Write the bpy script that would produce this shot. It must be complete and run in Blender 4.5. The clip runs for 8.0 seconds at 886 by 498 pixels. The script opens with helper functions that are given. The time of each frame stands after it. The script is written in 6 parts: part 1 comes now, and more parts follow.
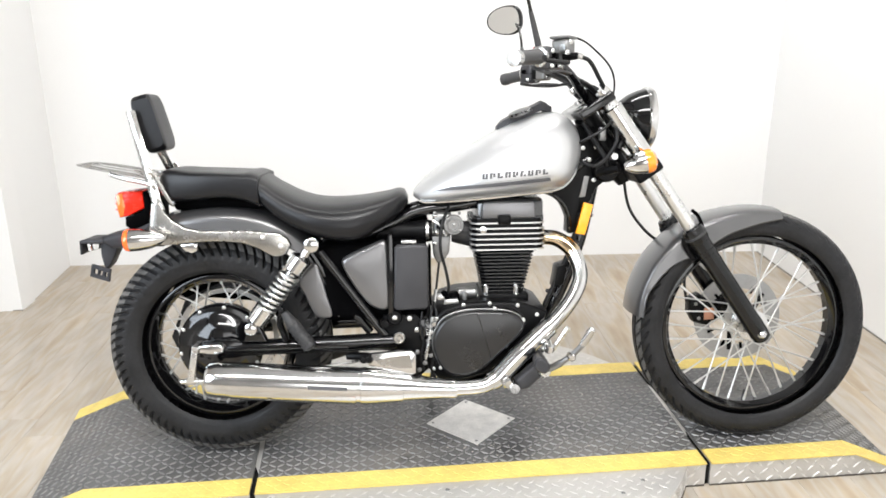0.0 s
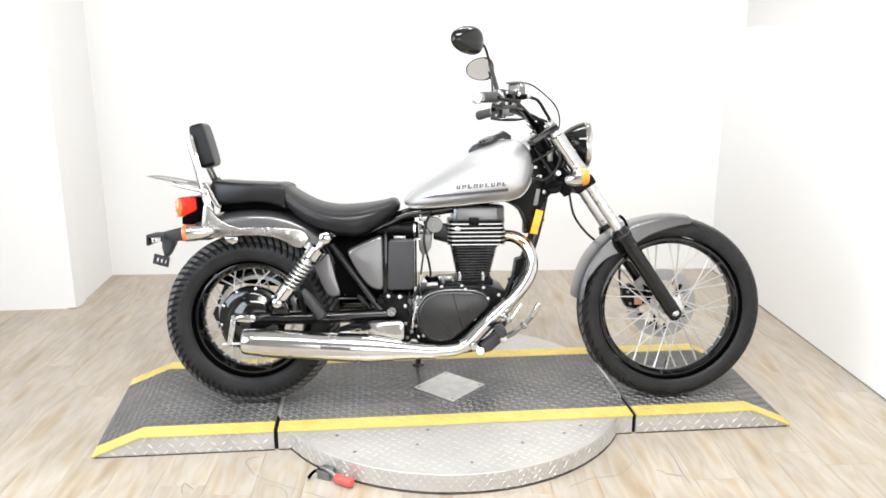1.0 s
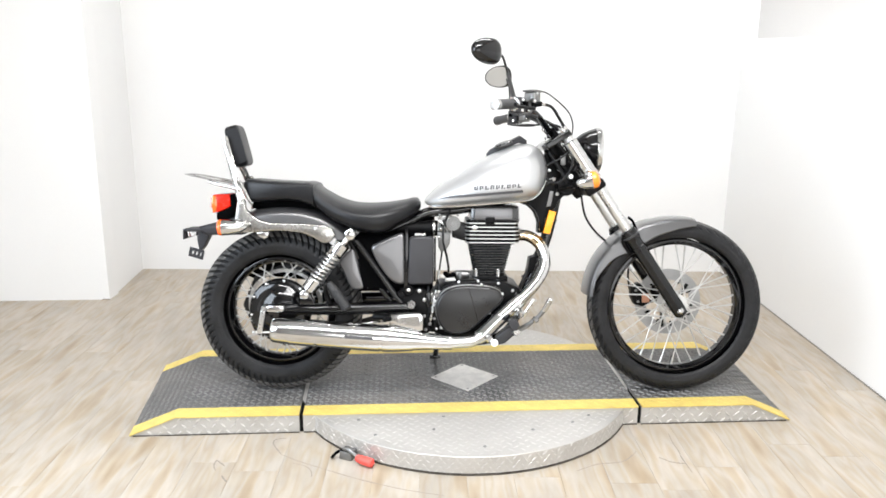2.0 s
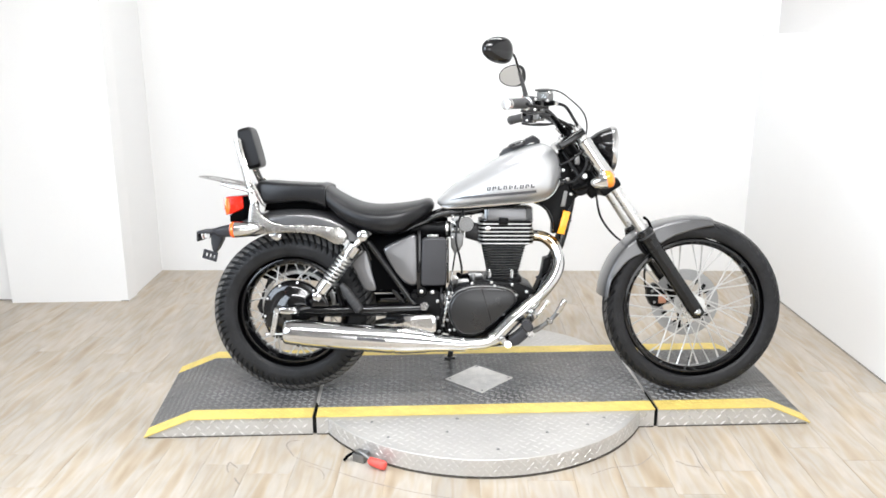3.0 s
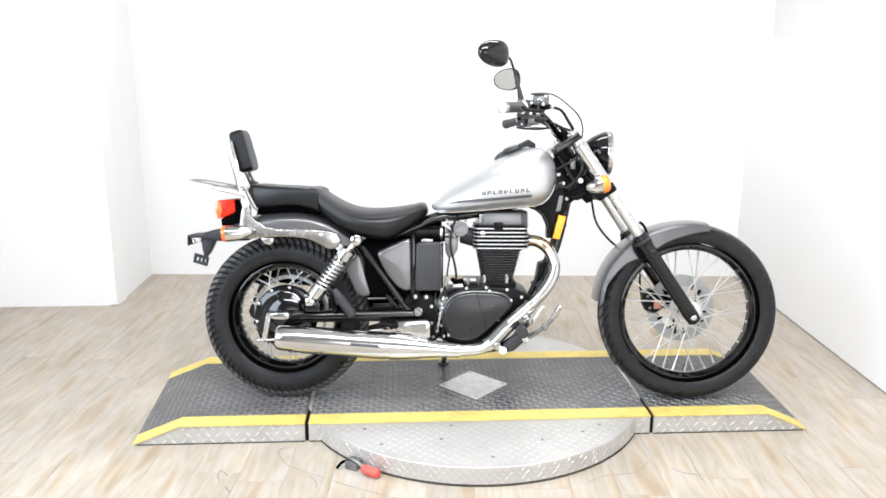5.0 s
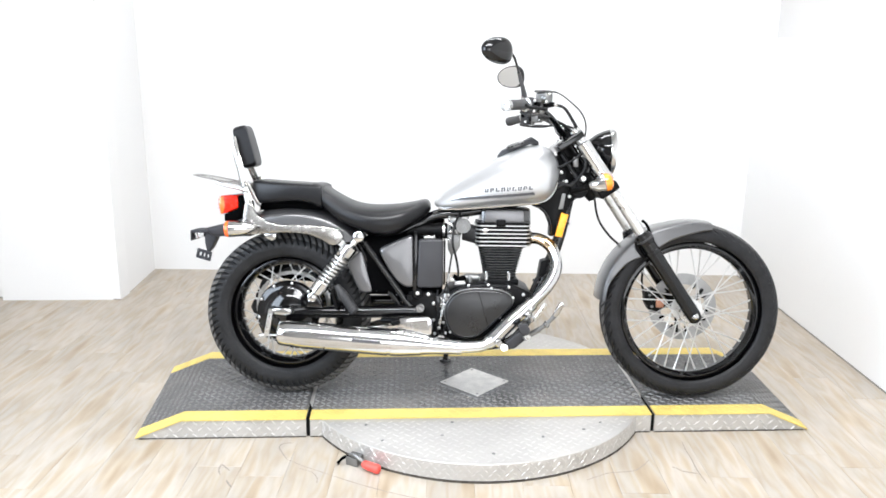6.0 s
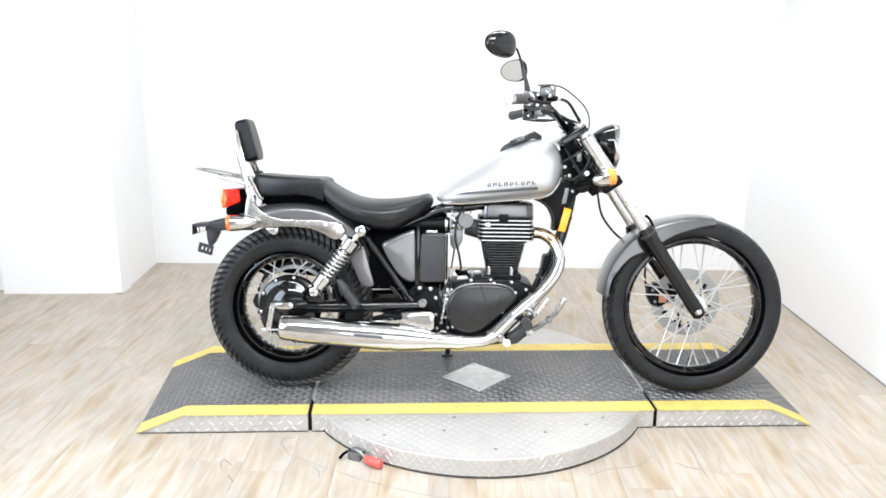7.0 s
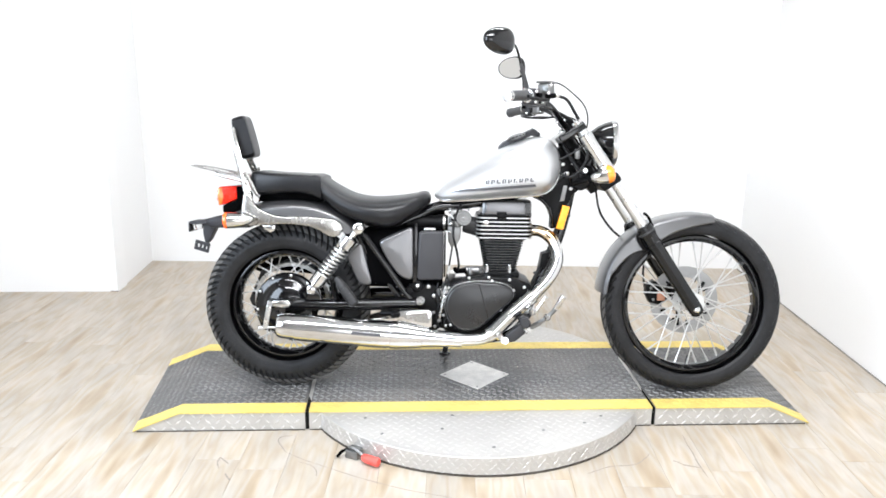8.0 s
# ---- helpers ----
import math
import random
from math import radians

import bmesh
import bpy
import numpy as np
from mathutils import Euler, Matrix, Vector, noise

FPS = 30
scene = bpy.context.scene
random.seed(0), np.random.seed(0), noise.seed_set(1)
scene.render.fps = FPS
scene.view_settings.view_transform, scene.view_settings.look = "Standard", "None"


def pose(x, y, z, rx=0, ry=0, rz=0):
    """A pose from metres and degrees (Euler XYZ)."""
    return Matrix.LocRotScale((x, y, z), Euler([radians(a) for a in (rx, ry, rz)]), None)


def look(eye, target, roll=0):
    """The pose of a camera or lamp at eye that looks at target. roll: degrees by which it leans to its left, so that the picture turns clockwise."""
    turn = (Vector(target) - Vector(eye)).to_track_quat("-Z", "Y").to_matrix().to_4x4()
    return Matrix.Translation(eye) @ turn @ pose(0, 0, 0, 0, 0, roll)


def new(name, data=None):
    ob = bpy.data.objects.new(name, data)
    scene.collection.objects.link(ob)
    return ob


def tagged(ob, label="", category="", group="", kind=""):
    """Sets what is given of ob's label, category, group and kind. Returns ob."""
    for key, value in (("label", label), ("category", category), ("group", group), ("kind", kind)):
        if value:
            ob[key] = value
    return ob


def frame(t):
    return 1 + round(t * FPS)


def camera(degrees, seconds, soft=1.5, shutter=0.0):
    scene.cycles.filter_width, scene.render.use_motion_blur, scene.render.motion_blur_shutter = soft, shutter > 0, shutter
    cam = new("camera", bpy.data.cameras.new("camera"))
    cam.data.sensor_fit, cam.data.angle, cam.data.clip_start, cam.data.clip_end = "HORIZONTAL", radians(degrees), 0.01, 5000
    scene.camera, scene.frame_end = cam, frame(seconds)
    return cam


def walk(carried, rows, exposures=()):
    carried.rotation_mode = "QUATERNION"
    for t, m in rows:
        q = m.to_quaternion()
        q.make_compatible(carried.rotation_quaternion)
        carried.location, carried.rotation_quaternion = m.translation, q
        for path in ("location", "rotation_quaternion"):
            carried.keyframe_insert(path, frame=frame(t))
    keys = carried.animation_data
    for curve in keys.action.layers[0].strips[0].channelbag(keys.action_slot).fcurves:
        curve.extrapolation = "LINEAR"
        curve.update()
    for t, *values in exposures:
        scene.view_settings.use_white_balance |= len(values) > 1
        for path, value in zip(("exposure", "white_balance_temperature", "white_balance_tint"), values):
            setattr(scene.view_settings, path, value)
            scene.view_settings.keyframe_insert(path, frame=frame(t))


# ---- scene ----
cam = camera(58.5, 8.0, 1.68)
PATH = [
    (0, (0.411, -2.004, 1.285), (0.606, -0.106, 0.685), -0.4),
    (0.2, (0.448, -2.155, 1.287), (0.641, -0.249, 0.714), 1.1),
    (0.5, (0.469, -2.348, 1.319), (0.596, -0.438, 0.74), 0.4),
    (0.7, (0.46, -2.462, 1.324), (0.595, -0.529, 0.828), -0.1),
    (1, (0.421, -2.642, 1.315), (0.606, -0.714, 0.816), -0.0),
    (1.5, (0.388, -2.81, 1.328), (0.556, -0.879, 0.838), 0.5),
    (3, (0.438, -2.788, 1.338), (0.524, -0.852, 0.844), -0.1),
    (3.5, (0.431, -2.78, 1.339), (0.499, -0.842, 0.85), 0.2),
    (4, (0.426, -2.773, 1.337), (0.504, -0.834, 0.851), 0.0),
    (4.5, (0.424, -2.756, 1.334), (0.533, -0.819, 0.85), 0.0),
    (6, (0.43, -2.761, 1.333), (0.531, -0.825, 0.842), 0.6),
    (6.5, (0.428, -2.755, 1.335), (0.527, -0.821, 0.833), 0.6),
    (7, (0.426, -2.75, 1.333), (0.524, -0.818, 0.827), 0.7),
    (7.5, (0.423, -2.748, 1.329), (0.521, -0.814, 0.829), 0.8),
    (8, (0.42, -2.74, 1.326), (0.528, -0.809, 0.817), 0.8),
]
walk(cam, [(t, look(eye, target, roll)) for t, eye, target, roll in PATH],
     [(0, 0.0, 6330, 10), (1.0, 0.02, 6320, 10), (1.7, -0.03, 6270, 10), (3.0, 0.0, 6150, 10), (4.5, 0.07, 6090, 10), (6.0, 0.12, 6040, 10), (8, 0.18, 6010, 10)])

# ---- light: a white showroom lit by added lamps, all out of view ----
world = bpy.data.worlds.new("world")
scene.world = world
world.use_nodes = True
world.node_tree.nodes["Background"].inputs[0].default_value = (0.9, 0.95, 1.0, 1)
world.node_tree.nodes["Background"].inputs[1].default_value = 0.3


def unseen_lamp(x, y, z, sx, sy, power, target=None, tint=(1.0, 0.972, 0.935)):
    data = bpy.data.lights.new("unseen_area_lamp", "AREA")
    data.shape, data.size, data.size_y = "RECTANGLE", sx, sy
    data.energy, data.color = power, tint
    ob = new("unseen_area_lamp", data)
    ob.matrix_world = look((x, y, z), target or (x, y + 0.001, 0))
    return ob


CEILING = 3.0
# main overhead lamp, out of view, placed by the deck's shadow edge
unseen_lamp(0.40, -1.9, CEILING - 0.03, 2.4, 0.30, 116)
# two lamps added to brighten the back wall and the floor behind
unseen_lamp(0.9, -1.3, CEILING - 0.25, 1.2, 0.35, 30, (1.2, 1.6, 1.1))
unseen_lamp(1.05, 0.70, CEILING - 0.03, 1.8, 0.22, 34)
# added fill lamps beside and behind the camera, standing in for window daylight
unseen_lamp(-1.55, -1.75, 1.55, 1.5, 1.5, 70, (0.9, -1.45, 0.3), (0.84, 0.92, 1.0))
unseen_lamp(0.8, -4.5, 1.35, 2.6, 1.5, 46, (0.6, 0.0, 0.9), (1.0, 0.985, 0.96))


# ---- materials ----
def rgb(c):
    return (*c, 1.0) if len(c) == 3 else c


def scaled(c, k):
    return (*[min(1.0, v * k) for v in c[:3]], 1.0)


def mat(name, color, rough=0.5, metal=0.0, vary=0.06, scale=6.0, grain=90.0, bump=0.0, coat=0.0,
        rvary=0.08, stretch=(1, 1, 1), piece=0.0, trans=0.0, spec=0.5):
    """Principled surface with two scales of variation in colour, gloss and relief."""
    m = bpy.data.materials.new(name)
    m.use_nodes = True
    nt = m.node_tree
    n, l = nt.nodes, nt.links
    b = n["Principled BSDF"]
    tc = n.new("ShaderNodeTexCoord")
    mp = n.new("ShaderNodeMapping")
    mp.inputs["Scale"].default_value = stretch
    l.new(tc.outputs["Object"], mp.inputs["Vector"])
    big, small = n.new("ShaderNodeTexNoise"), n.new("ShaderNodeTexNoise")
    for t, sc, dt in ((big, scale, 4), (small, grain, 3)):
        t.inputs["Scale"].default_value, t.inputs["Detail"].default_value = sc, dt
        l.new(mp.outputs["Vector"], t.inputs["Vector"])
    mix = n.new("ShaderNodeMath")
    mix.operation = "MULTIPLY_ADD"
    mix.inputs[1].default_value = 0.35
    l.new(small.outputs["Fac"], mix.inputs[0])
    half = n.new("ShaderNodeMath")
    half.operation = "MULTIPLY"
    half.inputs[1].default_value = 0.65
    l.new(big.outputs["Fac"], half.inputs[0])
    l.new(half.outputs[0], mix.inputs[2])
    ramp = n.new("ShaderNodeValToRGB")
    ramp.color_ramp.elements[0].position, ramp.color_ramp.elements[1].position = 0.3, 0.7
    ramp.color_ramp.elements[0].color = scaled(color, 1 - vary)
    ramp.color_ramp.elements[1].color = scaled(color, 1 + vary)
    l.new(mix.outputs[0], ramp.inputs["Fac"])
    out = ramp.outputs["Color"]
    if piece:
        info = n.new("ShaderNodeObjectInfo")
        k = n.new("ShaderNodeMapRange")
        k.inputs["To Min"].default_value, k.inputs["To Max"].default_value = 1 - piece, 1 + piece
        l.new(info.outputs["Random"], k.inputs["Value"])
        hs = n.new("ShaderNodeHueSaturation")
        l.new(k.outputs[0], hs.inputs["Value"])
        l.new(out, hs.inputs["Color"])
        out = hs.outputs["Color"]
    l.new(out, b.inputs["Base Color"])
    r = n.new("ShaderNodeMapRange")
    r.inputs["To Min"].default_value = max(0.01, rough - rvary)
    r.inputs["To Max"].default_value = min(1.0, rough + rvary)
    r.inputs["From Min"].default_value, r.inputs["From Max"].default_value = 0.3, 0.7
    l.new(mix.outputs[0], r.inputs["Value"])
    l.new(r.outputs[0], b.inputs["Roughness"])
    b.inputs["Metallic"].default_value = metal
    b.inputs["Coat Weight"].default_value = coat
    b.inputs["Coat Roughness"].default_value = 0.05
    b.inputs["Transmission Weight"].default_value = trans
    b.inputs["Specular IOR Level"].default_value = spec
    if bump:
        bp = n.new("ShaderNodeBump")
        bp.inputs["Strength"].default_value, bp.inputs["Distance"].default_value = bump, 0.002
        l.new(small.outputs["Fac"], bp.inputs["Height"])
        l.new(bp.outputs[0], b.inputs["Normal"])
    return m


M_WALL = mat("white_wall_paint", (0.78, 0.78, 0.775), 0.6, vary=0.02, scale=1.2, grain=160, bump=0.06)
# ceiling out of view, greyed so glossy parts reflect less white
M_CEIL = mat("dimmed_ceiling_paint", (0.50, 0.50, 0.50), 0.8, vary=0.02, scale=2)
# greyer than M_WALL: the weaker light above the ledge is painted in
M_UPPER = mat("upper_wall_falloff_grey", (0.62, 0.61, 0.595), 0.7, vary=0.03, scale=1.5, bump=0.05)
# grey for walls out of view, dims what chrome and mirrors reflect
M_UNSEEN_WALL = mat("dimmed_wall_paint", (0.42, 0.41, 0.40), 0.7, vary=0.03, scale=1.5)
M_SUBFLOOR = mat("floor_joint", (0.30, 0.265, 0.215), 0.8, vary=0.1)
M_CHROME = mat("chrome", (0.60, 0.60, 0.595), 0.13, 1.0, vary=0.02, scale=20, rvary=0.04)
M_BRUSH = mat("bright_aluminium", (0.64, 0.64, 0.63), 0.3, 1.0, vary=0.06, scale=18, rvary=0.1, bump=0.05)
M_CAST = mat("cast_aluminium", (0.24, 0.24, 0.237), 0.45, 0.9, vary=0.2, scale=30, rvary=0.1, bump=0.3)
M_BLACK = mat("gloss_black_paint", (0.003, 0.003, 0.0034), 0.09, vary=0.2, scale=14, coat=0.15, spec=0.45)
M_SATIN = mat("satin_black_casting", (0.0032, 0.0032, 0.0035), 0.38, vary=0.2, scale=20, grain=260, bump=0.12, spec=0.13)
M_PLASTIC = mat("matt_black_plastic", (0.0016, 0.0016, 0.0018), 0.5, vary=0.2, scale=16, grain=300, bump=0.2, spec=0.01)
M_GREYBOX = mat("grey_black_plastic", (0.034, 0.034, 0.037), 0.44, vary=0.12, scale=12, grain=300, bump=0.1, spec=0.33)
M_TYRE = mat("tyre_rubber", (0.0110, 0.0111, 0.0120), 0.48, vary=0.5, scale=22, grain=110, bump=0.6, spec=0.27)
M_RUBBER = mat("grip_rubber", (0.034, 0.034, 0.035), 0.55, vary=0.15, scale=30, bump=0.2, spec=0.3)
M_LEATHER = mat("black_vinyl", (0.005, 0.005, 0.006), 0.36, vary=0.15, scale=10, grain=420, bump=0.05, rvary=0.05, spec=0.34)
M_SILVER = mat("silver_metallic_paint", (0.54, 0.545, 0.55), 0.40, 0.7, vary=0.03, scale=3, grain=900, coat=0.6, rvary=0.03)
M_GUN = mat("gunmetal_paint", (0.105, 0.104, 0.106), 0.34, 0.7, vary=0.05, scale=4, grain=900, coat=0.6, rvary=0.04)
M_DECAL = mat("dark_grey_decal", (0.085, 0.085, 0.09), 0.45, 0.0, vary=0.05, spec=0.25)
M_DECAL2 = mat("light_grey_decal", (0.36, 0.36, 0.37), 0.35, 0.4, vary=0.05)
M_ORANGE = mat("amber_lens", (0.95, 0.26, 0.015), 0.12, vary=0.1, scale=60, coat=0.6)
M_REFLECT = mat("amber_reflector", (0.95, 0.36, 0.01), 0.2, vary=0.12, scale=60, grain=600, bump=0.5, coat=0.6)
M_RED = mat("red_lens", (0.82, 0.022, 0.008), 0.25, vary=0.2, scale=60, coat=0.1, spec=0.25)
M_SHEEN = mat("semi_gloss_black_cover", (0.006, 0.006, 0.0065), 0.31, vary=0.15, scale=12, grain=260, bump=0.05, spec=0.6)
M_COPPER = mat("copper_pad", (0.50, 0.25, 0.16), 0.5, 0.5, vary=0.15, scale=40)
M_CLEAR = mat("headlamp_glass", (0.92, 0.93, 0.94), 0.05, vary=0.02, trans=1.0)
M_MIRROR = mat("mirror_glass", (0.60, 0.59, 0.57), 0.015, 1.0, vary=0.0, rvary=0.0)
M_YELLOW = mat("yellow_edge_paint", (0.67, 0.515, 0.14), 0.5, vary=0.16, scale=16, grain=120, bump=0.15)
M_TREAD = mat("worn_tread_bar", (0.215, 0.211, 0.207), 0.38, 0.4, vary=0.45, scale=9, grain=140, rvary=0.12)
M_STEEL = mat("tread_plate_steel", (0.50, 0.485, 0.46), 0.46, 0.45, vary=0.12, scale=9, grain=160, bump=0.15, rvary=0.12)
M_STEELBAR = mat("polished_tread_bar", (0.70, 0.69, 0.67), 0.34, 0.6, vary=0.12, scale=20, grain=200)
M_TOPBAR = mat("worn_steel_tread_bar", (0.565, 0.55, 0.53), 0.42, 0.45, vary=0.2, scale=6, grain=120)
M_REARLENS = mat("orange_red_lens", (0.95, 0.14, 0.02), 0.14, vary=0.1, scale=60, coat=0.6)
M_HOSE = mat("black_hose", (0.008, 0.008, 0.0085), 0.45, vary=0.15, scale=30, spec=0.3)
M_RACK = mat("satin_stainless_plate", (0.40, 0.39, 0.37), 0.26, 1.0, vary=0.08, scale=12, rvary=0.05)
M_ROCKER = mat("gloss_black_rocker_cover", (0.012, 0.012, 0.0125), 0.2, vary=0.1, scale=12, rvary=0.03, spec=1.0)
M_DIAMOND = mat("bare_diamond_steel", (0.70, 0.685, 0.66), 0.5, 0.4, vary=0.2, scale=30, grain=220, bump=0.4, rvary=0.15)
M_REDGRIP = mat("red_rubber", (0.72, 0.085, 0.065), 0.5, vary=0.1, scale=40)
# paler rubber that paints in the light striking the tread blocks
M_LIT_TREAD = mat("lit_tread_rubber", (0.105, 0.103, 0.100), 0.6, vary=0.3, scale=24, grain=120, bump=0.4, spec=0.4)
M_PANEL = mat("satin_pewter_panel", (0.17, 0.17, 0.174), 0.30, 0.9, vary=0.05, scale=10, rvary=0.04)
M_GRIP = mat("worn_grey_rubber", (0.062, 0.062, 0.063), 0.5, vary=0.15, scale=30, bump=0.2, spec=0.35)
M_LEG = mat("black_enamel", (0.003, 0.003, 0.0033), 0.24, vary=0.15, scale=14, rvary=0.05, spec=0.4)
# lighter copy of M_GUN: light on the side covers put into colour
M_GUN_LIT = mat("lit_gunmetal_paint", (0.150, 0.149, 0.152), 0.32, 0.7, vary=0.05, scale=4, grain=900, coat=0.6, rvary=0.04)
M_TAIL = mat("faded_black_plastic", (0.026, 0.026, 0.030), 0.5, vary=0.15, scale=14, grain=260, bump=0.1, spec=0.3)
M_SPOKE = mat("polished_spoke", (0.60, 0.60, 0.59), 0.4, 0.85, vary=0.05, scale=20)
M_DISC = mat("ground_disc_steel", (0.35, 0.35, 0.345), 0.38, 0.9, vary=0.1, scale=30, grain=200)
M_HEAT = mat("heat_tinted_chrome", (0.60, 0.47, 0.30), 0.12, 1.0, vary=0.2, scale=25)
M_CRUMB = mat("dried_dirt", (0.42, 0.39, 0.34), 0.8, vary=0.3, scale=60)
M_GAP = mat("dirty_shaded_wall_joint", (0.24, 0.225, 0.205), 0.8, vary=0.35, scale=14)
M_SEAM_SHADE = mat("dark_gap_filler", (0.008, 0.008, 0.008), 0.8, vary=0.2, spec=0.1)
M_BASE_LINE = mat("dark_brown_rubber", (0.075, 0.066, 0.056), 0.8, vary=0.4, scale=18, spec=0.15)
M_SCRATCH = mat("floor_scratch", (0.27, 0.24, 0.21), 0.7, vary=0.3)


def deck_mat():
    """Dark tread plate: brownish dust in broad worn areas, fine scuffs and two oily spots."""
    m = mat("dark_grey_tread_plate", (0.098, 0.097, 0.095), 0.40, 0.15, vary=0.35, scale=7, grain=110, bump=0.25, rvary=0.12)
    n, l = m.node_tree.nodes, m.node_tree.links
    b = n["Principled BSDF"]
    base = b.inputs["Base Color"].links[0].from_socket
    tc, dust = n.new("ShaderNodeTexCoord"), n.new("ShaderNodeTexNoise")
    dust.inputs["Scale"].default_value, dust.inputs["Detail"].default_value = 3.2, 7
    l.new(tc.outputs["Object"], dust.inputs["Vector"])
    amount = n.new("ShaderNodeMapRange")
    amount.inputs["From Min"].default_value, amount.inputs["From Max"].default_value = 0.46, 0.72
    amount.inputs["To Max"].default_value = 0.65
    l.new(dust.outputs["Fac"], amount.inputs["Value"])
    mix = n.new("ShaderNodeMix")
    mix.data_type = "RGBA"
    mix.inputs[7].default_value = (0.165, 0.150, 0.132, 1)
    l.new(amount.outputs[0], mix.inputs[0]), l.new(base, mix.inputs[6])
    out = mix.outputs[2]
    for spot, size in (((0.81, -0.07, H), 0.06), ((0.50, -0.085, H), 0.035)):
        d, k, oil = n.new("ShaderNodeVectorMath"), n.new("ShaderNodeMapRange"), n.new("ShaderNodeMix")
        wob = n.new("ShaderNodeMath")
        wob.operation = "MULTIPLY_ADD"
        wob.inputs[1].default_value = 0.10
        d.operation = "DISTANCE"
        d.inputs[1].default_value = spot
        l.new(tc.outputs["Object"], d.inputs[0])
        l.new(dust.outputs["Fac"], wob.inputs[0]), l.new(d.outputs["Value"], wob.inputs[2])
        k.inputs["From Min"].default_value, k.inputs["From Max"].default_value = 0.05 + size * 0.4, 0.05 + size * 1.5
        k.inputs["To Min"].default_value, k.inputs["To Max"].default_value = 0.75, 0.0
        l.new(wob.outputs[0], k.inputs["Value"])
        oil.data_type = "RGBA"
        oil.inputs[7].default_value = (0.012, 0.012, 0.012, 1)
        l.new(k.outputs[0], oil.inputs[0]), l.new(out, oil.inputs[6])
        out = oil.outputs[2]
    l.new(out, b.inputs["Base Color"])
    return m


H = 0.072
M_DECK = deck_mat()


def wood_mat():
    """Washed oak strips: narrow strips within each board, long grain, a tone of its own per board."""
    m = bpy.data.materials.new("washed_oak_vinyl")
    m.use_nodes = True
    n, l = m.node_tree.nodes, m.node_tree.links
    b = n["Principled BSDF"]
    tc, info = n.new("ShaderNodeTexCoord"), n.new("ShaderNodeObjectInfo")
    off = n.new("ShaderNodeVectorMath")
    off.operation = "MULTIPLY_ADD"
    off.inputs[1].default_value = (1, 1, 1)
    shift = n.new("ShaderNodeCombineXYZ")
    k = n.new("ShaderNodeMath")
    k.operation = "MULTIPLY"
    k.inputs[1].default_value = 37.0
    l.new(info.outputs["Random"], k.inputs[0])
    l.new(k.outputs[0], shift.inputs[0]), l.new(k.outputs[0], shift.inputs[1])
    l.new(tc.outputs["Object"], off.inputs[0]), l.new(shift.outputs[0], off.inputs[2])

    def tex(sx, sy, scale, detail):
        mp, t = n.new("ShaderNodeMapping"), n.new("ShaderNodeTexNoise")
        mp.inputs["Scale"].default_value = (sx, sy, 1)
        t.inputs["Scale"].default_value, t.inputs["Detail"].default_value = scale, detail
        l.new(off.outputs[0], mp.inputs["Vector"]), l.new(mp.outputs[0], t.inputs["Vector"])
        return t.outputs["Fac"]

    strip, grain, cloud = tex(14, 2.2, 1.0, 2), tex(60, 9, 1.0, 5), tex(9, 3.6, 1.0, 5)

    def ramp(fac, *stops):
        r = n.new("ShaderNodeValToRGB")
        while len(r.color_ramp.elements) < len(stops):
            r.color_ramp.elements.new(0.5)
        for e, (p, c) in zip(r.color_ramp.elements, stops):
            e.position, e.color = p, rgb(c)
        l.new(fac, r.inputs["Fac"])
        return r.outputs["Color"]

    base = ramp(strip, (0.27, (0.320, 0.252, 0.172)), (0.39, (0.392, 0.328, 0.246)), (0.48, (0.418, 0.382, 0.336)), (0.57, (0.378, 0.322, 0.248)), (0.66, (0.408, 0.377, 0.336)), (0.78, (0.435, 0.393, 0.330)))
    vein = ramp(grain, (0.33, (0.94, 0.93, 0.92)), (0.62, (1.03, 1.03, 1.03)))
    tone = ramp(cloud, (0.32, (0.88, 0.87, 0.85)), (0.68, (1.07, 1.07, 1.06)))

    def times(a, c):
        x = n.new("ShaderNodeMix")
        x.data_type, x.blend_type = "RGBA", "MULTIPLY"
        x.inputs[0].default_value = 1.0
        l.new(a, x.inputs[6]), l.new(c, x.inputs[7])
        return x.outputs[2]

    col = times(times(base, vein), tone)
    mr, hs = n.new("ShaderNodeMapRange"), n.new("ShaderNodeHueSaturation")
    mr.inputs["To Min"].default_value, mr.inputs["To Max"].default_value = 0.95, 1.05
    l.new(info.outputs["Random"], mr.inputs["Value"])
    l.new(mr.outputs[0], hs.inputs["Value"]), l.new(col, hs.inputs["Color"])
    l.new(hs.outputs[0], b.inputs["Base Color"])
    rr = n.new("ShaderNodeMapRange")
    rr.inputs["To Min"].default_value, rr.inputs["To Max"].default_value = 0.32, 0.55
    l.new(grain, rr.inputs["Value"]), l.new(rr.outputs[0], b.inputs["Roughness"])
    bp = n.new("ShaderNodeBump")
    bp.inputs["Strength"].default_value, bp.inputs["Distance"].default_value = 0.15, 0.002
    l.new(grain, bp.inputs["Height"]), l.new(bp.outputs[0], b.inputs["Normal"])
    return m


M_WOOD = wood_mat()


# ---- mesh tools ----
def part(name, bm, material, parent=None, label="", sharp=0.6):
    bmesh.ops.recalc_face_normals(bm, faces=bm.faces)
    for f in bm.faces:
        f.smooth = True
    for e in bm.edges:
        if len(e.link_faces) == 2 and e.calc_face_angle(0) > sharp:
            e.smooth = False
    me = bpy.data.meshes.new(name)
    bm.to_mesh(me)
    bm.free()
    me.materials.append(material)
    ob = new(name, me)
    ob.parent = parent
    if label:
        tagged(ob, label)
    return ob


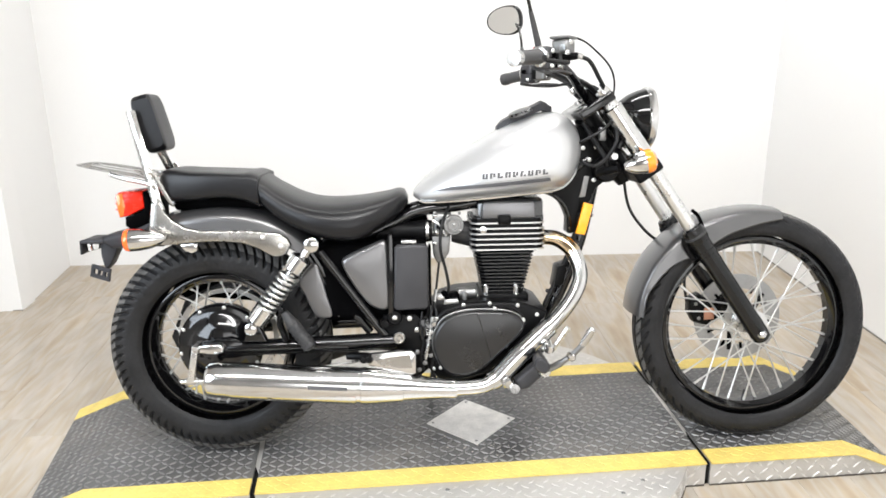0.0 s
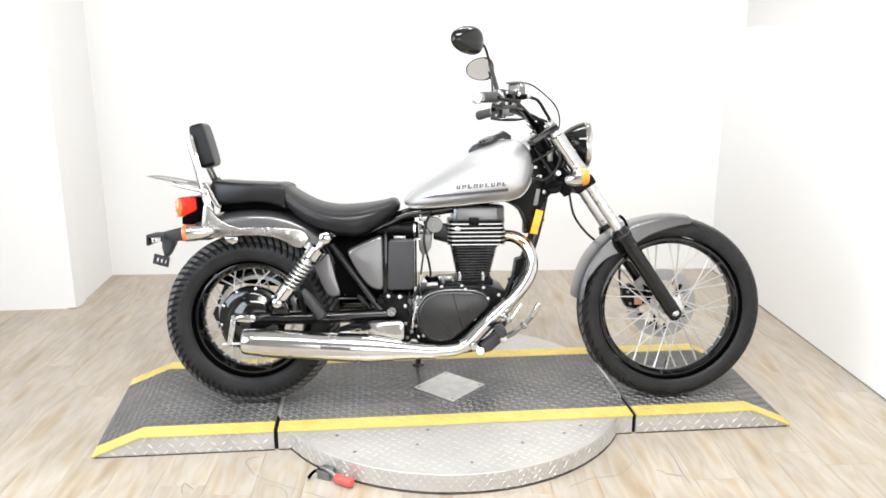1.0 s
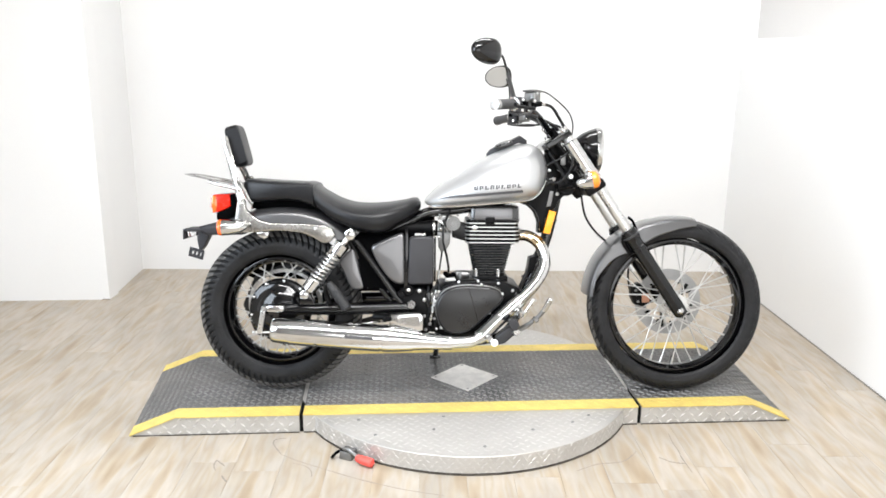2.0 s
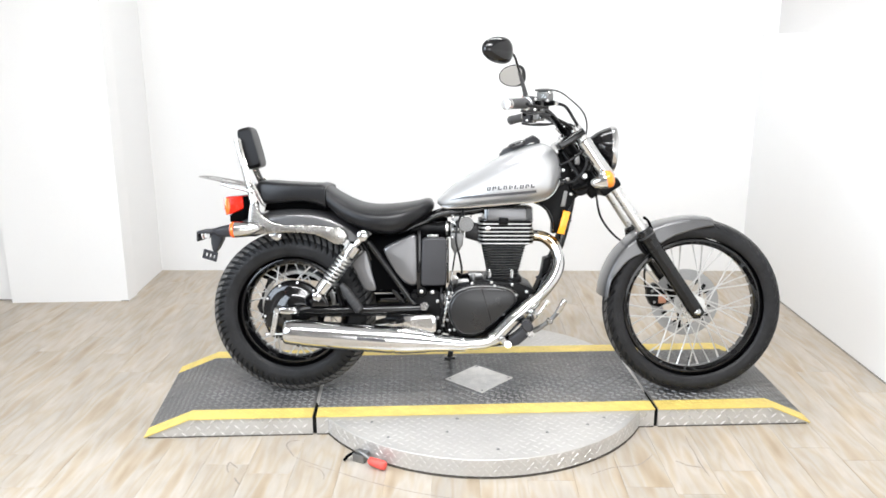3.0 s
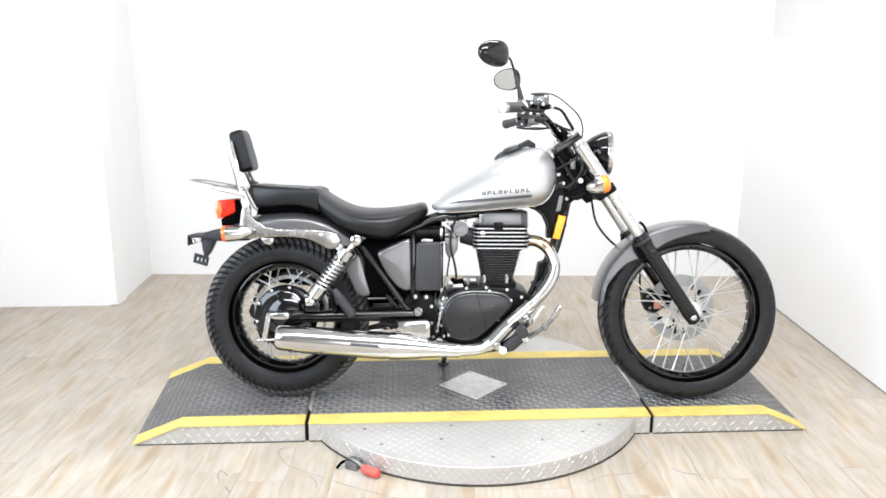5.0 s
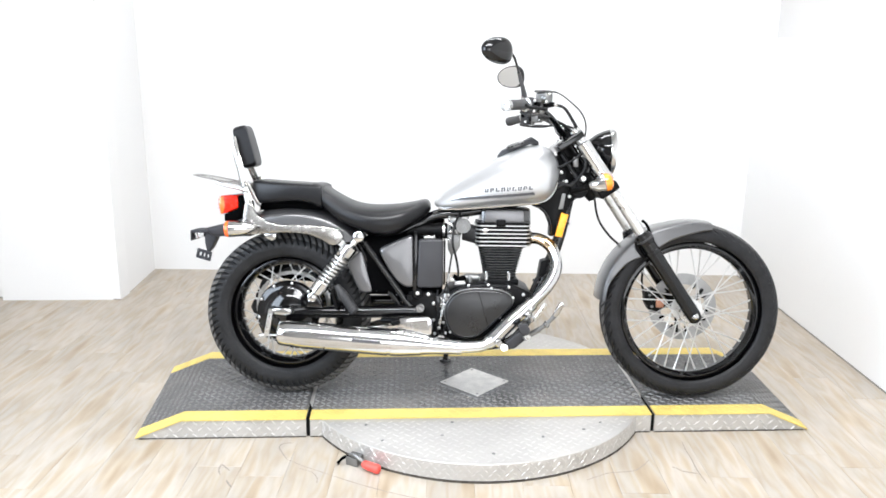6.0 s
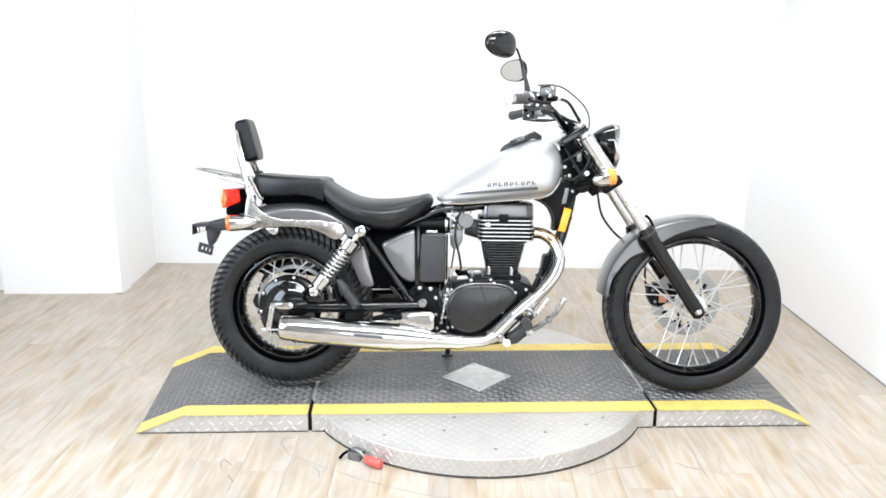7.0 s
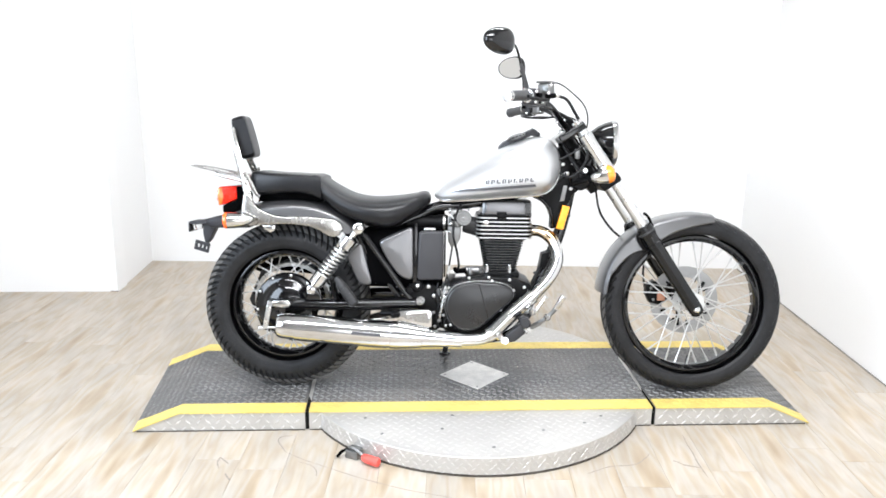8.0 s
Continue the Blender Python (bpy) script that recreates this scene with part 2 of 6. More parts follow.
def piece(name, me, parent, m):
    ob = new(name, me)
    ob.parent = parent
    ob.matrix_basis = m
    return ob


def empty(name, m):
    ob = new(name)
    ob.matrix_basis = m
    return ob


def block(x0, x1, y0, y1, z0, z1, bevel=0.0, segs=2, m=None, bm=None):
    bm = bm or bmesh.new()
    r = bmesh.ops.create_cube(bm, size=1.0)
    c = Vector(((x0 + x1) / 2, (y0 + y1) / 2, (z0 + z1) / 2))
    for v in r["verts"]:
        v.co = Vector((v.co.x * (x1 - x0), v.co.y * (y1 - y0), v.co.z * (z1 - z0))) + c
    if bevel:
        es = list({e for v in r["verts"] for e in v.link_edges})
        bmesh.ops.bevel(bm, geom=es, offset=bevel, segments=segs, affect="EDGES", profile=0.5)
    if m is not None:
        bm.transform(m)
    return bm


def prism(pts, y0, y1, bevel=0.0, segs=2, bm=None):
    """A plate: an outline in x and z, from y0 to y1, with rounded edges."""
    bm = bm or bmesh.new()
    a = [bm.verts.new((x, y0, z)) for x, z in pts]
    b = [bm.verts.new((x, y1, z)) for x, z in pts]
    fs = [bm.faces.new(a), bm.faces.new(b[::-1])]
    k = len(pts)
    for i in range(k):
        fs.append(bm.faces.new((a[i], b[i], b[(i + 1) % k], a[(i + 1) % k])))
    if bevel:
        es = list({e for f in fs[:2] for e in f.edges})
        bmesh.ops.recalc_face_normals(bm, faces=fs)
        bmesh.ops.bevel(bm, geom=es, offset=bevel, segments=segs, affect="EDGES", profile=0.5)
    return bm


def domed(pts, y0, y1, rise, soft=0.006):
    """A cover with a rounded edge and a gently domed face towards -y."""
    cx, cz = sum(p[0] for p in pts) / len(pts), sum(p[1] for p in pts) / len(pts)
    size = sum(math.hypot(x - cx, z - cz) for x, z in pts) / len(pts)
    rings = [[(x, y0, z) for x, z in pts]]
    for a in (0, 22, 45, 68, 90):
        k = 1 - soft * (1 - math.cos(math.radians(a))) / size
        rings.append([(cx + (x - cx) * k, y1 + soft * (1 - math.sin(math.radians(a))), cz + (z - cz) * k) for x, z in pts])
    k0 = 1 - soft / size
    for s in (0.85, 0.68, 0.5, 0.32, 0.15, 0.04):
        rings.append([(cx + (x - cx) * k0 * s, y1 - rise * (1 - s * s), cz + (z - cz) * k0 * s) for x, z in pts])
    return loft(rings)


def curve(pts, n=6, closed=False):
    """A smooth line through the points."""
    p = [Vector(q) for q in pts]
    k = len(p)
    out = []
    for i in range(k if closed else k - 1):
        if closed:
            a, b, c, d = p[i - 1], p[i], p[(i + 1) % k], p[(i + 2) % k]
        else:
            b, c = p[i], p[i + 1]
            a = p[i - 1] if i else b * 2 - c
            d = p[i + 2] if i + 2 < k else c * 2 - b
        for j in range(n):
            t = j / n
            out.append(0.5 * (2 * b + (c - a) * t + (2 * a - 5 * b + 4 * c - d) * t * t + (3 * b - a - 3 * c + d) * t ** 3))
    if not closed:
        out.append(p[-1])
    return out


def tube(pts, r, segs=10, flat=1.0, up=(0, 1, 0), bm=None, closed=False, caps=True):
    """A round (or flattened) bar along the points; r may be one number or one for each point."""
    bm = bm or bmesh.new()
    p = [Vector(q) for q in pts]
    k = len(p)
    rings = []
    ref = Vector(up)
    for i in range(k):
        if closed:
            d = p[(i + 1) % k] - p[i - 1]
        else:
            d = p[min(i + 1, k - 1)] - p[max(i - 1, 0)]
        d.normalize()
        u = ref - d * ref.dot(d)
        if u.length < 1e-4:
            u = d.orthogonal()
        u.normalize()
        w = d.cross(u)
        ref = u
        rad = r[i] if isinstance(r, (list, tuple)) else r
        rings.append([bm.verts.new(p[i] + u * (rad * flat * math.cos(a)) + w * (rad * math.sin(a)))
                      for a in [2 * math.pi * j / segs for j in range(segs)]])
    for i in range(k if closed else k - 1):
        a, b = rings[i], rings[(i + 1) % k]
        for j in range(segs):
            bm.faces.new((a[j], a[(j + 1) % segs], b[(j + 1) % segs], b[j]))
    if caps and not closed:
        bm.faces.new(rings[0][::-1])
        bm.faces.new(rings[-1])
    return bm


def lathe(profile, c=(0, 0, 0), segs=48, axis=None, closed=False, bm=None):
    """Turned round an axis (y unless given): profile rows of (along, radius)."""
    bm = bm or bmesh.new()
    d = Vector(axis or (0, 1, 0)).normalized()
    u = d.orthogonal().normalized()
    w = d.cross(u)
    c = Vector(c)
    rings = []
    for h, r in profile:
        if r < 1e-5:
            rings.append([bm.verts.new(c + d * h)])
        else:
            rings.append([bm.verts.new(c + d * h + (u * math.cos(a) + w * math.sin(a)) * r)
                          for a in [2 * math.pi * j / segs for j in range(segs)]])
    k = len(rings)
    for i in range(k if closed else k - 1):
        a, b = rings[i], rings[(i + 1) % k]
        for j in range(segs):
            jj = (j + 1) % segs
            if len(a) == 1 and len(b) == 1:
                continue
            if len(a) == 1:
                bm.faces.new((a[0], b[jj], b[j]))
            elif len(b) == 1:
                bm.faces.new((a[j], a[jj], b[0]))
            else:
                bm.faces.new((a[j], a[jj], b[jj], b[j]))
    return bm


def loft(rings, bm=None, caps=True, closed=True):
    bm = bm or bmesh.new()
    vs = [[bm.verts.new(p) for p in r] for r in rings]
    for a, b in zip(vs, vs[1:]):
        k = len(a)
        for j in range(k if closed else k - 1):
            bm.faces.new((a[j], a[(j + 1) % k], b[(j + 1) % k], b[j]))
    if caps:
        bm.faces.new(vs[0][::-1])
        bm.faces.new(vs[-1])
    return bm


def at(table, x):
    """Smooth reading of a table of (x, value)."""
    xs, ys = [a for a, _ in table], [b for _, b in table]
    if x <= xs[0]:
        return ys[0]
    for i in range(len(xs) - 1):
        if x <= xs[i + 1]:
            t = (x - xs[i]) / (xs[i + 1] - xs[i])
            def slope(j):
                if 0 < j < len(xs) - 1:
                    return (ys[j + 1] - ys[j - 1]) / (xs[j + 1] - xs[j - 1])
                return (ys[1] - ys[0]) / (xs[1] - xs[0]) if j == 0 else (ys[-1] - ys[-2]) / (xs[-1] - xs[-2])
            h = xs[i + 1] - xs[i]
            return ((2 * t ** 3 - 3 * t * t + 1) * ys[i] + (t ** 3 - 2 * t * t + t) * h * slope(i)
                    + (3 * t * t - 2 * t ** 3) * ys[i + 1] + (t ** 3 - t * t) * h * slope(i + 1))
    return ys[-1]


def power(v, p):
    return math.copysign(abs(v) ** p, v)


# ---- the room ----
def wall(name, label, a, b, z0, z1, thick, material):
    """A wall whose seen face runs from a to b; its thickness lies to the left of that way."""
    a, b = Vector(a), Vector(b)
    d = (b - a).normalized()
    n = Vector((-d.y, d.x)) * thick
    bm = bmesh.new()
    lo = [bm.verts.new((*p, z0)) for p in (a, b, b + n, a + n)]
    hi = [bm.verts.new((*p, z1)) for p in (a, b, b + n, a + n)]
    bm.faces.new(lo[::-1]), bm.faces.new(hi)
    for i in range(4):
        bm.faces.new((lo[i], lo[(i + 1) % 4], hi[(i + 1) % 4], hi[i]))
    return tagged(part(name, bm, material), label, "wall", kind="structure")


LEDGE = 1.408
wall("wall_north", "plain white painted wall behind the motorcycle", (-1.095, 2.014), (2.85, 1.794), 0, CEILING, 0.15, M_WALL)
wall("wall_pillar_side", "white painted side of a wall projection", (-1.093, 1.397), (-1.095, 2.014), 0, CEILING, 0.62, M_WALL)
wall("wall_pillar_front", "white painted front of a wall projection", (-1.93, 1.4585), (-1.093, 1.397), 0, CEILING, 0.12, M_WALL)
wall("wall_west", "plain white painted side wall", (-2.02, -0.3), (-1.93, 1.4585), 0, CEILING, 0.15, M_WALL)
# unseen stretch of the side wall, made grey so reflections turn darker
wall("wall_west_grey", "unseen side wall, greyed to darken reflections", (-2.24, -4.6), (-2.02, -0.3), 0, CEILING, 0.15, M_UNSEEN_WALL)
wall("wall_east", "white painted half-height wall with a ledge", (2.477, 1.815), (2.11, -4.6), 0, LEDGE, 0.16, M_WALL)
wall("wall_east_upper", "wall set back above the ledge, greyed for weaker light", (2.57, 1.9), (2.20, -4.6), LEDGE, CEILING, 0.15, M_UPPER)
wall("wall_south", "unseen wall, greyed to darken reflections", (2.4, -4.6), (-2.4, -4.6), 0, CEILING, 0.15, M_UNSEEN_WALL)
wall("trim", "thin line of dirt and gap shade along the wall base", (2.4728, 1.80), (2.1066, -4.58), 0, 0.006, 0.003, M_GAP)
# at the pillar's foot the strip paints in the gap's shadow line
wall("trim", "thin line of dirt and gap shade along the wall base", (-1.93, 1.4553), (-1.0905, 1.3938), 0, 0.005, 0.0028, M_GAP)
# window frame added round the front fill lamp, out of view
window = tagged(empty("added_window_1", pose(0.8, -4.53, 1.35)), "unseen white window frame added round the front fill lamp", "window", kind="structure")
for x0, x1, z0, z1 in ((-1.38, 1.38, 0.78, 0.85), (-1.38, 1.38, -0.85, -0.78), (-1.38, -1.31, -0.78, 0.78), (1.31, 1.38, -0.78, 0.78)):
    part("window_frame", block(x0, x1, -0.06, 0.06, z0, z1, 0.006), M_WALL, window)
bm = block(-2.6, 3.0, -4.8, 2.4, CEILING, CEILING + 0.12)
tagged(part("ceiling", bm, M_CEIL), "unseen ceiling, greyed to darken reflections", "ceiling", kind="structure")
bm = block(-2.6, 3.0, -4.8, 2.75, -0.12, -0.004)
floor = tagged(part("floor", bm, M_SUBFLOOR), "washed oak plank floor with a satin finish", "floor", kind="structure")


# ---- turntable platform ----
FRONT, BACK = -0.203, 0.437
SLOPES = (-0.504, -0.342, 1.748, 1.897)
SEAMS = (0.095, 1.325)
BORDER = 0.072


def tread_bar(bm, m, l=0.031, w=0.0092, h=0.0026):
    """One raised lozenge of tread plate."""
    base = [bm.verts.new(m @ Vector(p)) for p in ((-l / 2, 0, 0), (0, -w / 2, 0), (l / 2, 0, 0), (0, w / 2, 0))]
    top = [bm.verts.new(m @ Vector(p)) for p in ((-l * 0.36, 0, h), (0, -w * 0.3, h), (l * 0.36, 0, h), (0, w * 0.3, h))]
    bm.faces.new(top)
    for i in range(4):
        bm.faces.new((base[i], base[(i + 1) % 4], top[(i + 1) % 4], top[i]))


def treads(spots, **k):
    bm = bmesh.new()
    for m in spots:
        tread_bar(bm, m, **k)
    return bm


def skew(x, y):
    """The ramp ends splay a little towards the back edge."""
    s = (y - FRONT) / (BACK - FRONT)
    if x < SEAMS[0]:
        return x - 0.04 * s * min(1, (SEAMS[0] - x) / (SEAMS[0] - SLOPES[1]))
    if x > SEAMS[1]:
        return x + 0.028 * s * min(1, (x - SEAMS[1]) / (SLOPES[2] - SEAMS[1]))
    return x


def deck_z(x):
    if x < SLOPES[1]:
        return 0.007 + (H - 0.007) * (x - SLOPES[0]) / (SLOPES[1] - SLOPES[0])
    if x > SLOPES[2]:
        return 0.007 + (H - 0.007) * (SLOPES[3] - x) / (SLOPES[3] - SLOPES[2])
    return H


def deck_tilt(x):
    if x < SLOPES[1]:
        return -math.degrees(math.atan2(H, SLOPES[1] - SLOPES[0]))
    if x > SLOPES[2]:
        return math.degrees(math.atan2(H, SLOPES[3] - SLOPES[2]))
    return 0


def section(name, label, x0, x1):
    """One piece of the platform: a steel-sided plate box, dark deck, yellow painted edges, raised treads."""
    xs = [x0] + [s for s in SLOPES[1:3] if x0 < s < x1] + [x1]
    t = 0.004
    outline = [(x, max(0.002, deck_z(x) - t)) for x in xs]
    if outline[0][1] > 0.01:
        outline = [(x0, 0.0)] + outline
    if outline[-1][1] > 0.01:
        outline = outline + [(x1, 0.0)]
    body = prism(outline, FRONT + 0.006, BACK - 0.006)
    for v in body.verts:
        v.co.x = skew(v.co.x, v.co.y)
    thing = part(name, body, M_STEEL)
    tagged(thing, label, "platform", "platform sections")

    def sheet(y0, y1, lift):
        bm = bmesh.new()
        rows = [[bm.verts.new((skew(x, y), y, z)) for y, z in ((y0, deck_z(x) - t + 0.0005), (y1, deck_z(x) - t + 0.0005),
                                                       (y1, deck_z(x) + lift), (y0, deck_z(x) + lift))] for x in xs]
        for a, b in zip(rows, rows[1:]):
            for j in range(4):
                bm.faces.new((a[j], a[(j + 1) % 4], b[(j + 1) % 4], b[j]))
        bm.faces.new(rows[0][::-1]), bm.faces.new(rows[-1])
        return bm

    part("deck", sheet(FRONT + BORDER, BACK - BORDER, 0), M_DECK, thing, "worn dark grey tread-plate deck")
    part("yellow_edge", sheet(FRONT, FRONT + BORDER - 0.0005, 0.0006), M_YELLOW, thing, "worn yellow painted edge")
    part("yellow_edge", sheet(BACK - BORDER + 0.0005, BACK, 0.0006), M_YELLOW, thing, "worn yellow painted edge")
    spots = []
    step = 0.0225
    for i in range(int((x1 - x0 - 0.012) / step) + 1):
        for j in range(int((BACK - FRONT - 0.012) / step) + 1):
            x, y = x0 + 0.012 + i * step, FRONT + 0.012 + j * step
            if x < x1 - 0.008 and abs(y - FRONT - BORDER) > 0.006 and abs(y - BACK + BORDER) > 0.006 and not (abs(x - 0.708) + abs(y - 0.099) < 0.145):
                spots.append((y, pose(skew(x, y), y, deck_z(x), 0, deck_tilt(x), 38 if (i + j) % 2 else -38)))
    mid = [m for y, m in spots if FRONT + BORDER < y < BACK - BORDER]
    edge = [m for y, m in spots if not FRONT + BORDER < y < BACK - BORDER]
    tagged(part("deck_treads", treads(mid, l=0.025, w=0.0078), M_TREAD, thing, "raised tread bars, worn at their tops"), kind="stuff")
    tagged(part("edge_treads", treads(edge, l=0.025, w=0.0078, h=0.0015), M_YELLOW, thing), kind="stuff")
    part("foot_strip", block(x0 + (0.012 if x0 < 0 else 0.001), x1 - (0.012 if x1 > 1.5 else 0.001), FRONT + 0.0025, FRONT + 0.0058, 0.0003, 0.0035), M_BASE_LINE, thing, "thin dark brown foot strip")
    side = []
    for i in range(int((x1 - x0) / 0.034)):
        for k, z in enumerate((0.010, 0.034, 0.058)):
            x = x0 + 0.02 + i * 0.034 + (0.0 if k % 2 else 0.017)
            if x < x1 - 0.012 and z < deck_z(x) - 0.012:
                for y, rx in ((FRONT + 0.006, 90), (BACK - 0.006, -90)):
                    side.append(pose(skew(x, y), y, z, rx, 0, 0) @ pose(0, 0, 0, 0, 0, 40 if i % 2 == 0 else -40))
    tagged(part("side_treads", treads(side, l=0.027, w=0.0066), M_STEELBAR, thing, "bright raised bars of steel tread plate"), kind="stuff")
    return thing


G = 0.007
section("platform_ramp", "low dark tread-plate ramp with yellow edges under the rear wheel", SLOPES[0], SEAMS[0] - G)
deck = section("platform_deck", "low dark tread-plate platform with yellow edges", SEAMS[0] + G, SEAMS[1] - G)
section("platform_ramp", "low dark tread-plate ramp with yellow edges under the front wheel", SEAMS[1] + G, SLOPES[3])

# black filler strips stand in for the shade inside the section gaps
for x in SEAMS:
    part("seam_strip", block(x - G + 0.0005, x + G - 0.0005, FRONT + 0.012, BACK - 0.012, 0.001, H - 0.006), M_SEAM_SHADE, deck, "black filler strip for the shade between the sections")

# worn square of bare steel let into the deck
dx, dy, r = 0.708, 0.099, 0.135
bm = bmesh.new()
lo = [bm.verts.new((dx + a * r, dy + b * r, H - 0.002)) for a, b in ((-1, 0), (0, -1), (1, 0), (0, 1))]
hi = [bm.verts.new((dx + a * (r - 0.001), dy + b * (r - 0.001), H + 0.0022)) for a, b in ((-1, 0), (0, -1), (1, 0), (0, 1))]
bm.faces.new(hi)
for i in range(4):
    bm.faces.new((lo[i], lo[(i + 1) % 4], hi[(i + 1) % 4], hi[i]))
plate = part("access_plate", bm, M_DIAMOND, deck, "bare scuffed steel square let into the deck")
scr = lathe([(-0.001, 0.0045), (0.0008, 0.0045), (0.0014, 0.003), (0.0014, 0)], segs=10, axis=(0, 0, 1))
screw = part("screw", scr, M_CAST, plate)
screw.matrix_basis = pose(dx - r + 0.02, dy, H + 0.002)
for a, b in ((0, -1), (1, 0), (0, 1)):
    piece("screw", screw.data, plate, pose(dx + a * (r - 0.02), dy + b * (r - 0.02), H + 0.002))

# dried specks and crumbs left on the deck
rng = random.Random(11)
bm = bmesh.new()
for k in range(90):
    x, y = (rng.uniform(0.12, 1.30), rng.uniform(FRONT + 0.09, BACK - 0.09)) if k % 3 else (rng.gauss(0.78, 0.09), rng.gauss(-0.06, 0.035))
    w, a = rng.uniform(0.0012, 0.0034), rng.uniform(0, 6.3)
    n = rng.randint(5, 7)
    lo = [bm.verts.new((x + w * rng.uniform(0.6, 1.6) * math.cos(a + 6.283 * i / n), y + w * rng.uniform(0.6, 1.3) * math.sin(a + 6.283 * i / n), H + 0.0002)) for i in range(n)]
    tip = bm.verts.new((x, y, H + rng.uniform(0.0008, 0.0026)))
    for i in range(n):
        bm.faces.new((lo[i], lo[(i + 1) % n], tip))
tagged(part("specks", bm, M_CRUMB, deck, "pale dried specks on the deck"), kind="stuff")

# round steel turntable under the deck, its front and back segments showing
TC, TR = (0.704, 0.115), 0.642
bm = lathe([(0.0, 0), (0.0, TR - 0.012), (0.006, TR - 0.010), (0.008, TR), (0.0652, TR), (0.067, TR - 0.0018), (0.067, 0)],
           (*TC, 0), 128, (0, 0, 1))
disc = tagged(part("turntable", bm, M_STEEL, sharp=0.5), "round tread-plate steel turntable under the platform", "turntable")
spots = []
for i in range(66):
    for j in range(66):
        x, y = TC[0] + (i - 33) * 0.02, TC[1] + (j - 33) * 0.02
        if (i + j) % 2 and math.hypot(x - TC[0], y - TC[1]) < TR - 0.018 and (y < FRONT - 0.004 or y > BACK + 0.004):
            spots.append(pose(x, y, 0.067, 0, 0, 40 if i % 2 else -40))
tagged(part("top_treads", treads(spots, l=0.026, w=0.0072, h=0.0010), M_TOPBAR, disc, "bright raised bars of steel tread plate"), kind="stuff")
spots = []
for i in range(150):
    for k, z in enumerate((0.012, 0.027, 0.042, 0.057)):
        a = 2 * math.pi * (i + (0.5 if k % 2 else 0)) / 150
        if math.sin(a) * TR + TC[1] < FRONT or math.sin(a) * TR + TC[1] > BACK:
            m = Matrix.Translation((TC[0] + math.cos(a) * TR, TC[1] + math.sin(a) * TR, z)) @ pose(0, 0, 0, 90, 0, math.degrees(a) + 90) @ pose(0, 0, 0, 0, 0, 40 if (i + k) % 2 else -40)
            spots.append(m)
tagged(part("rim_treads", treads(spots, l=0.018, w=0.0048, h=0.0013), M_TOPBAR, disc, "bright raised bars of steel tread plate"), kind="stuff")
bm = lathe([(0.0, TR - 0.02), (0.0, TR + 0.0012), (0.0045, TR + 0.0012), (0.0045, TR - 0.02)], (*TC, 0), 96, (0, 0, 1), closed=True)
part("base_ring", bm, M_BASE_LINE, disc, "thin dark brown ring at the floor")
bm = lathe([(0, 0.006), (0.001, 0.006), (0.0022, 0.0045), (0.0022, 0)], segs=10, axis=(0, 0, 1))
bolt = part("bolt", bm, M_CAST, disc)
bolt.matrix_basis = pose(0.3, -0.245, 0.067)
for x, y in ((0.36, -0.36), (0.56, -0.33), (0.72, -0.46), (0.9, -0.35), (1.05, -0.30), (1.12, -0.25), (0.6, -0.235)):
    piece("bolt", bolt.data, disc, pose(x, y, 0.067))

# locking lever with a red grip beside the turntable
lever = tagged(empty("locking_lever", pose(0.285, -0.405, 0, 0, 0, -28)), "small steel locking lever with a red rubber grip on the floor", "lever")
part("bracket", block(-0.045, 0.0, -0.012, 0.03, 0.0, 0.03, 0.003), M_CAST, lever)
part("arm", tube(curve([(-0.035, 0.0, 0.035), (-0.01, -0.01, 0.04), (0.03, -0.012, 0.022)], 4), 0.006), M_CAST, lever)
part("hook", tube(curve([(-0.03, 0.0, 0.03), (-0.055, -0.01, 0.022), (-0.065, -0.03, 0.008)], 4), 0.005), M_PLASTIC, lever)
part("grip", tube([(0.02, -0.012, 0.02), (0.024, -0.012, 0.02), (0.038, -0.013, 0.018), (0.078, -0.016, 0.0165), (0.083, -0.016, 0.0165), (0.087, -0.016, 0.0165)],
                  [0.008, 0.012, 0.0145, 0.0155, 0.014, 0.008], 14), M_REDGRIP, lever, "red rubber grip")


# ---- the motorcycle: local x forward from the rear axle, y to its left, z up from the deck ----
bike = tagged(empty("motorcycle", pose(0, 0.05, H, -8, 0, -3.4)),
              "silver and black cruiser motorcycle leaning on its side stand", "motorcycle")
MIRROR_Y = Matrix.Diagonal((1, -1, 1, 1))
RC, RR = Vector((0.004, 0, 0.305)), 0.305
FC, FR = Vector((1.4915, -0.008, 0.327)), 0.3275
FFC = Vector((1.500, 0, 0.326))


def both(name, make, material, parent, label=""):
    """The same part on the right and, mirrored, on the left."""
    a = part(name, make(), material, parent, label)
    bm = make()
    bm.transform(MIRROR_Y)
    bmesh.ops.reverse_faces(bm, faces=bm.faces)
    b = part(name, bm, material, parent, label)
    return a, b


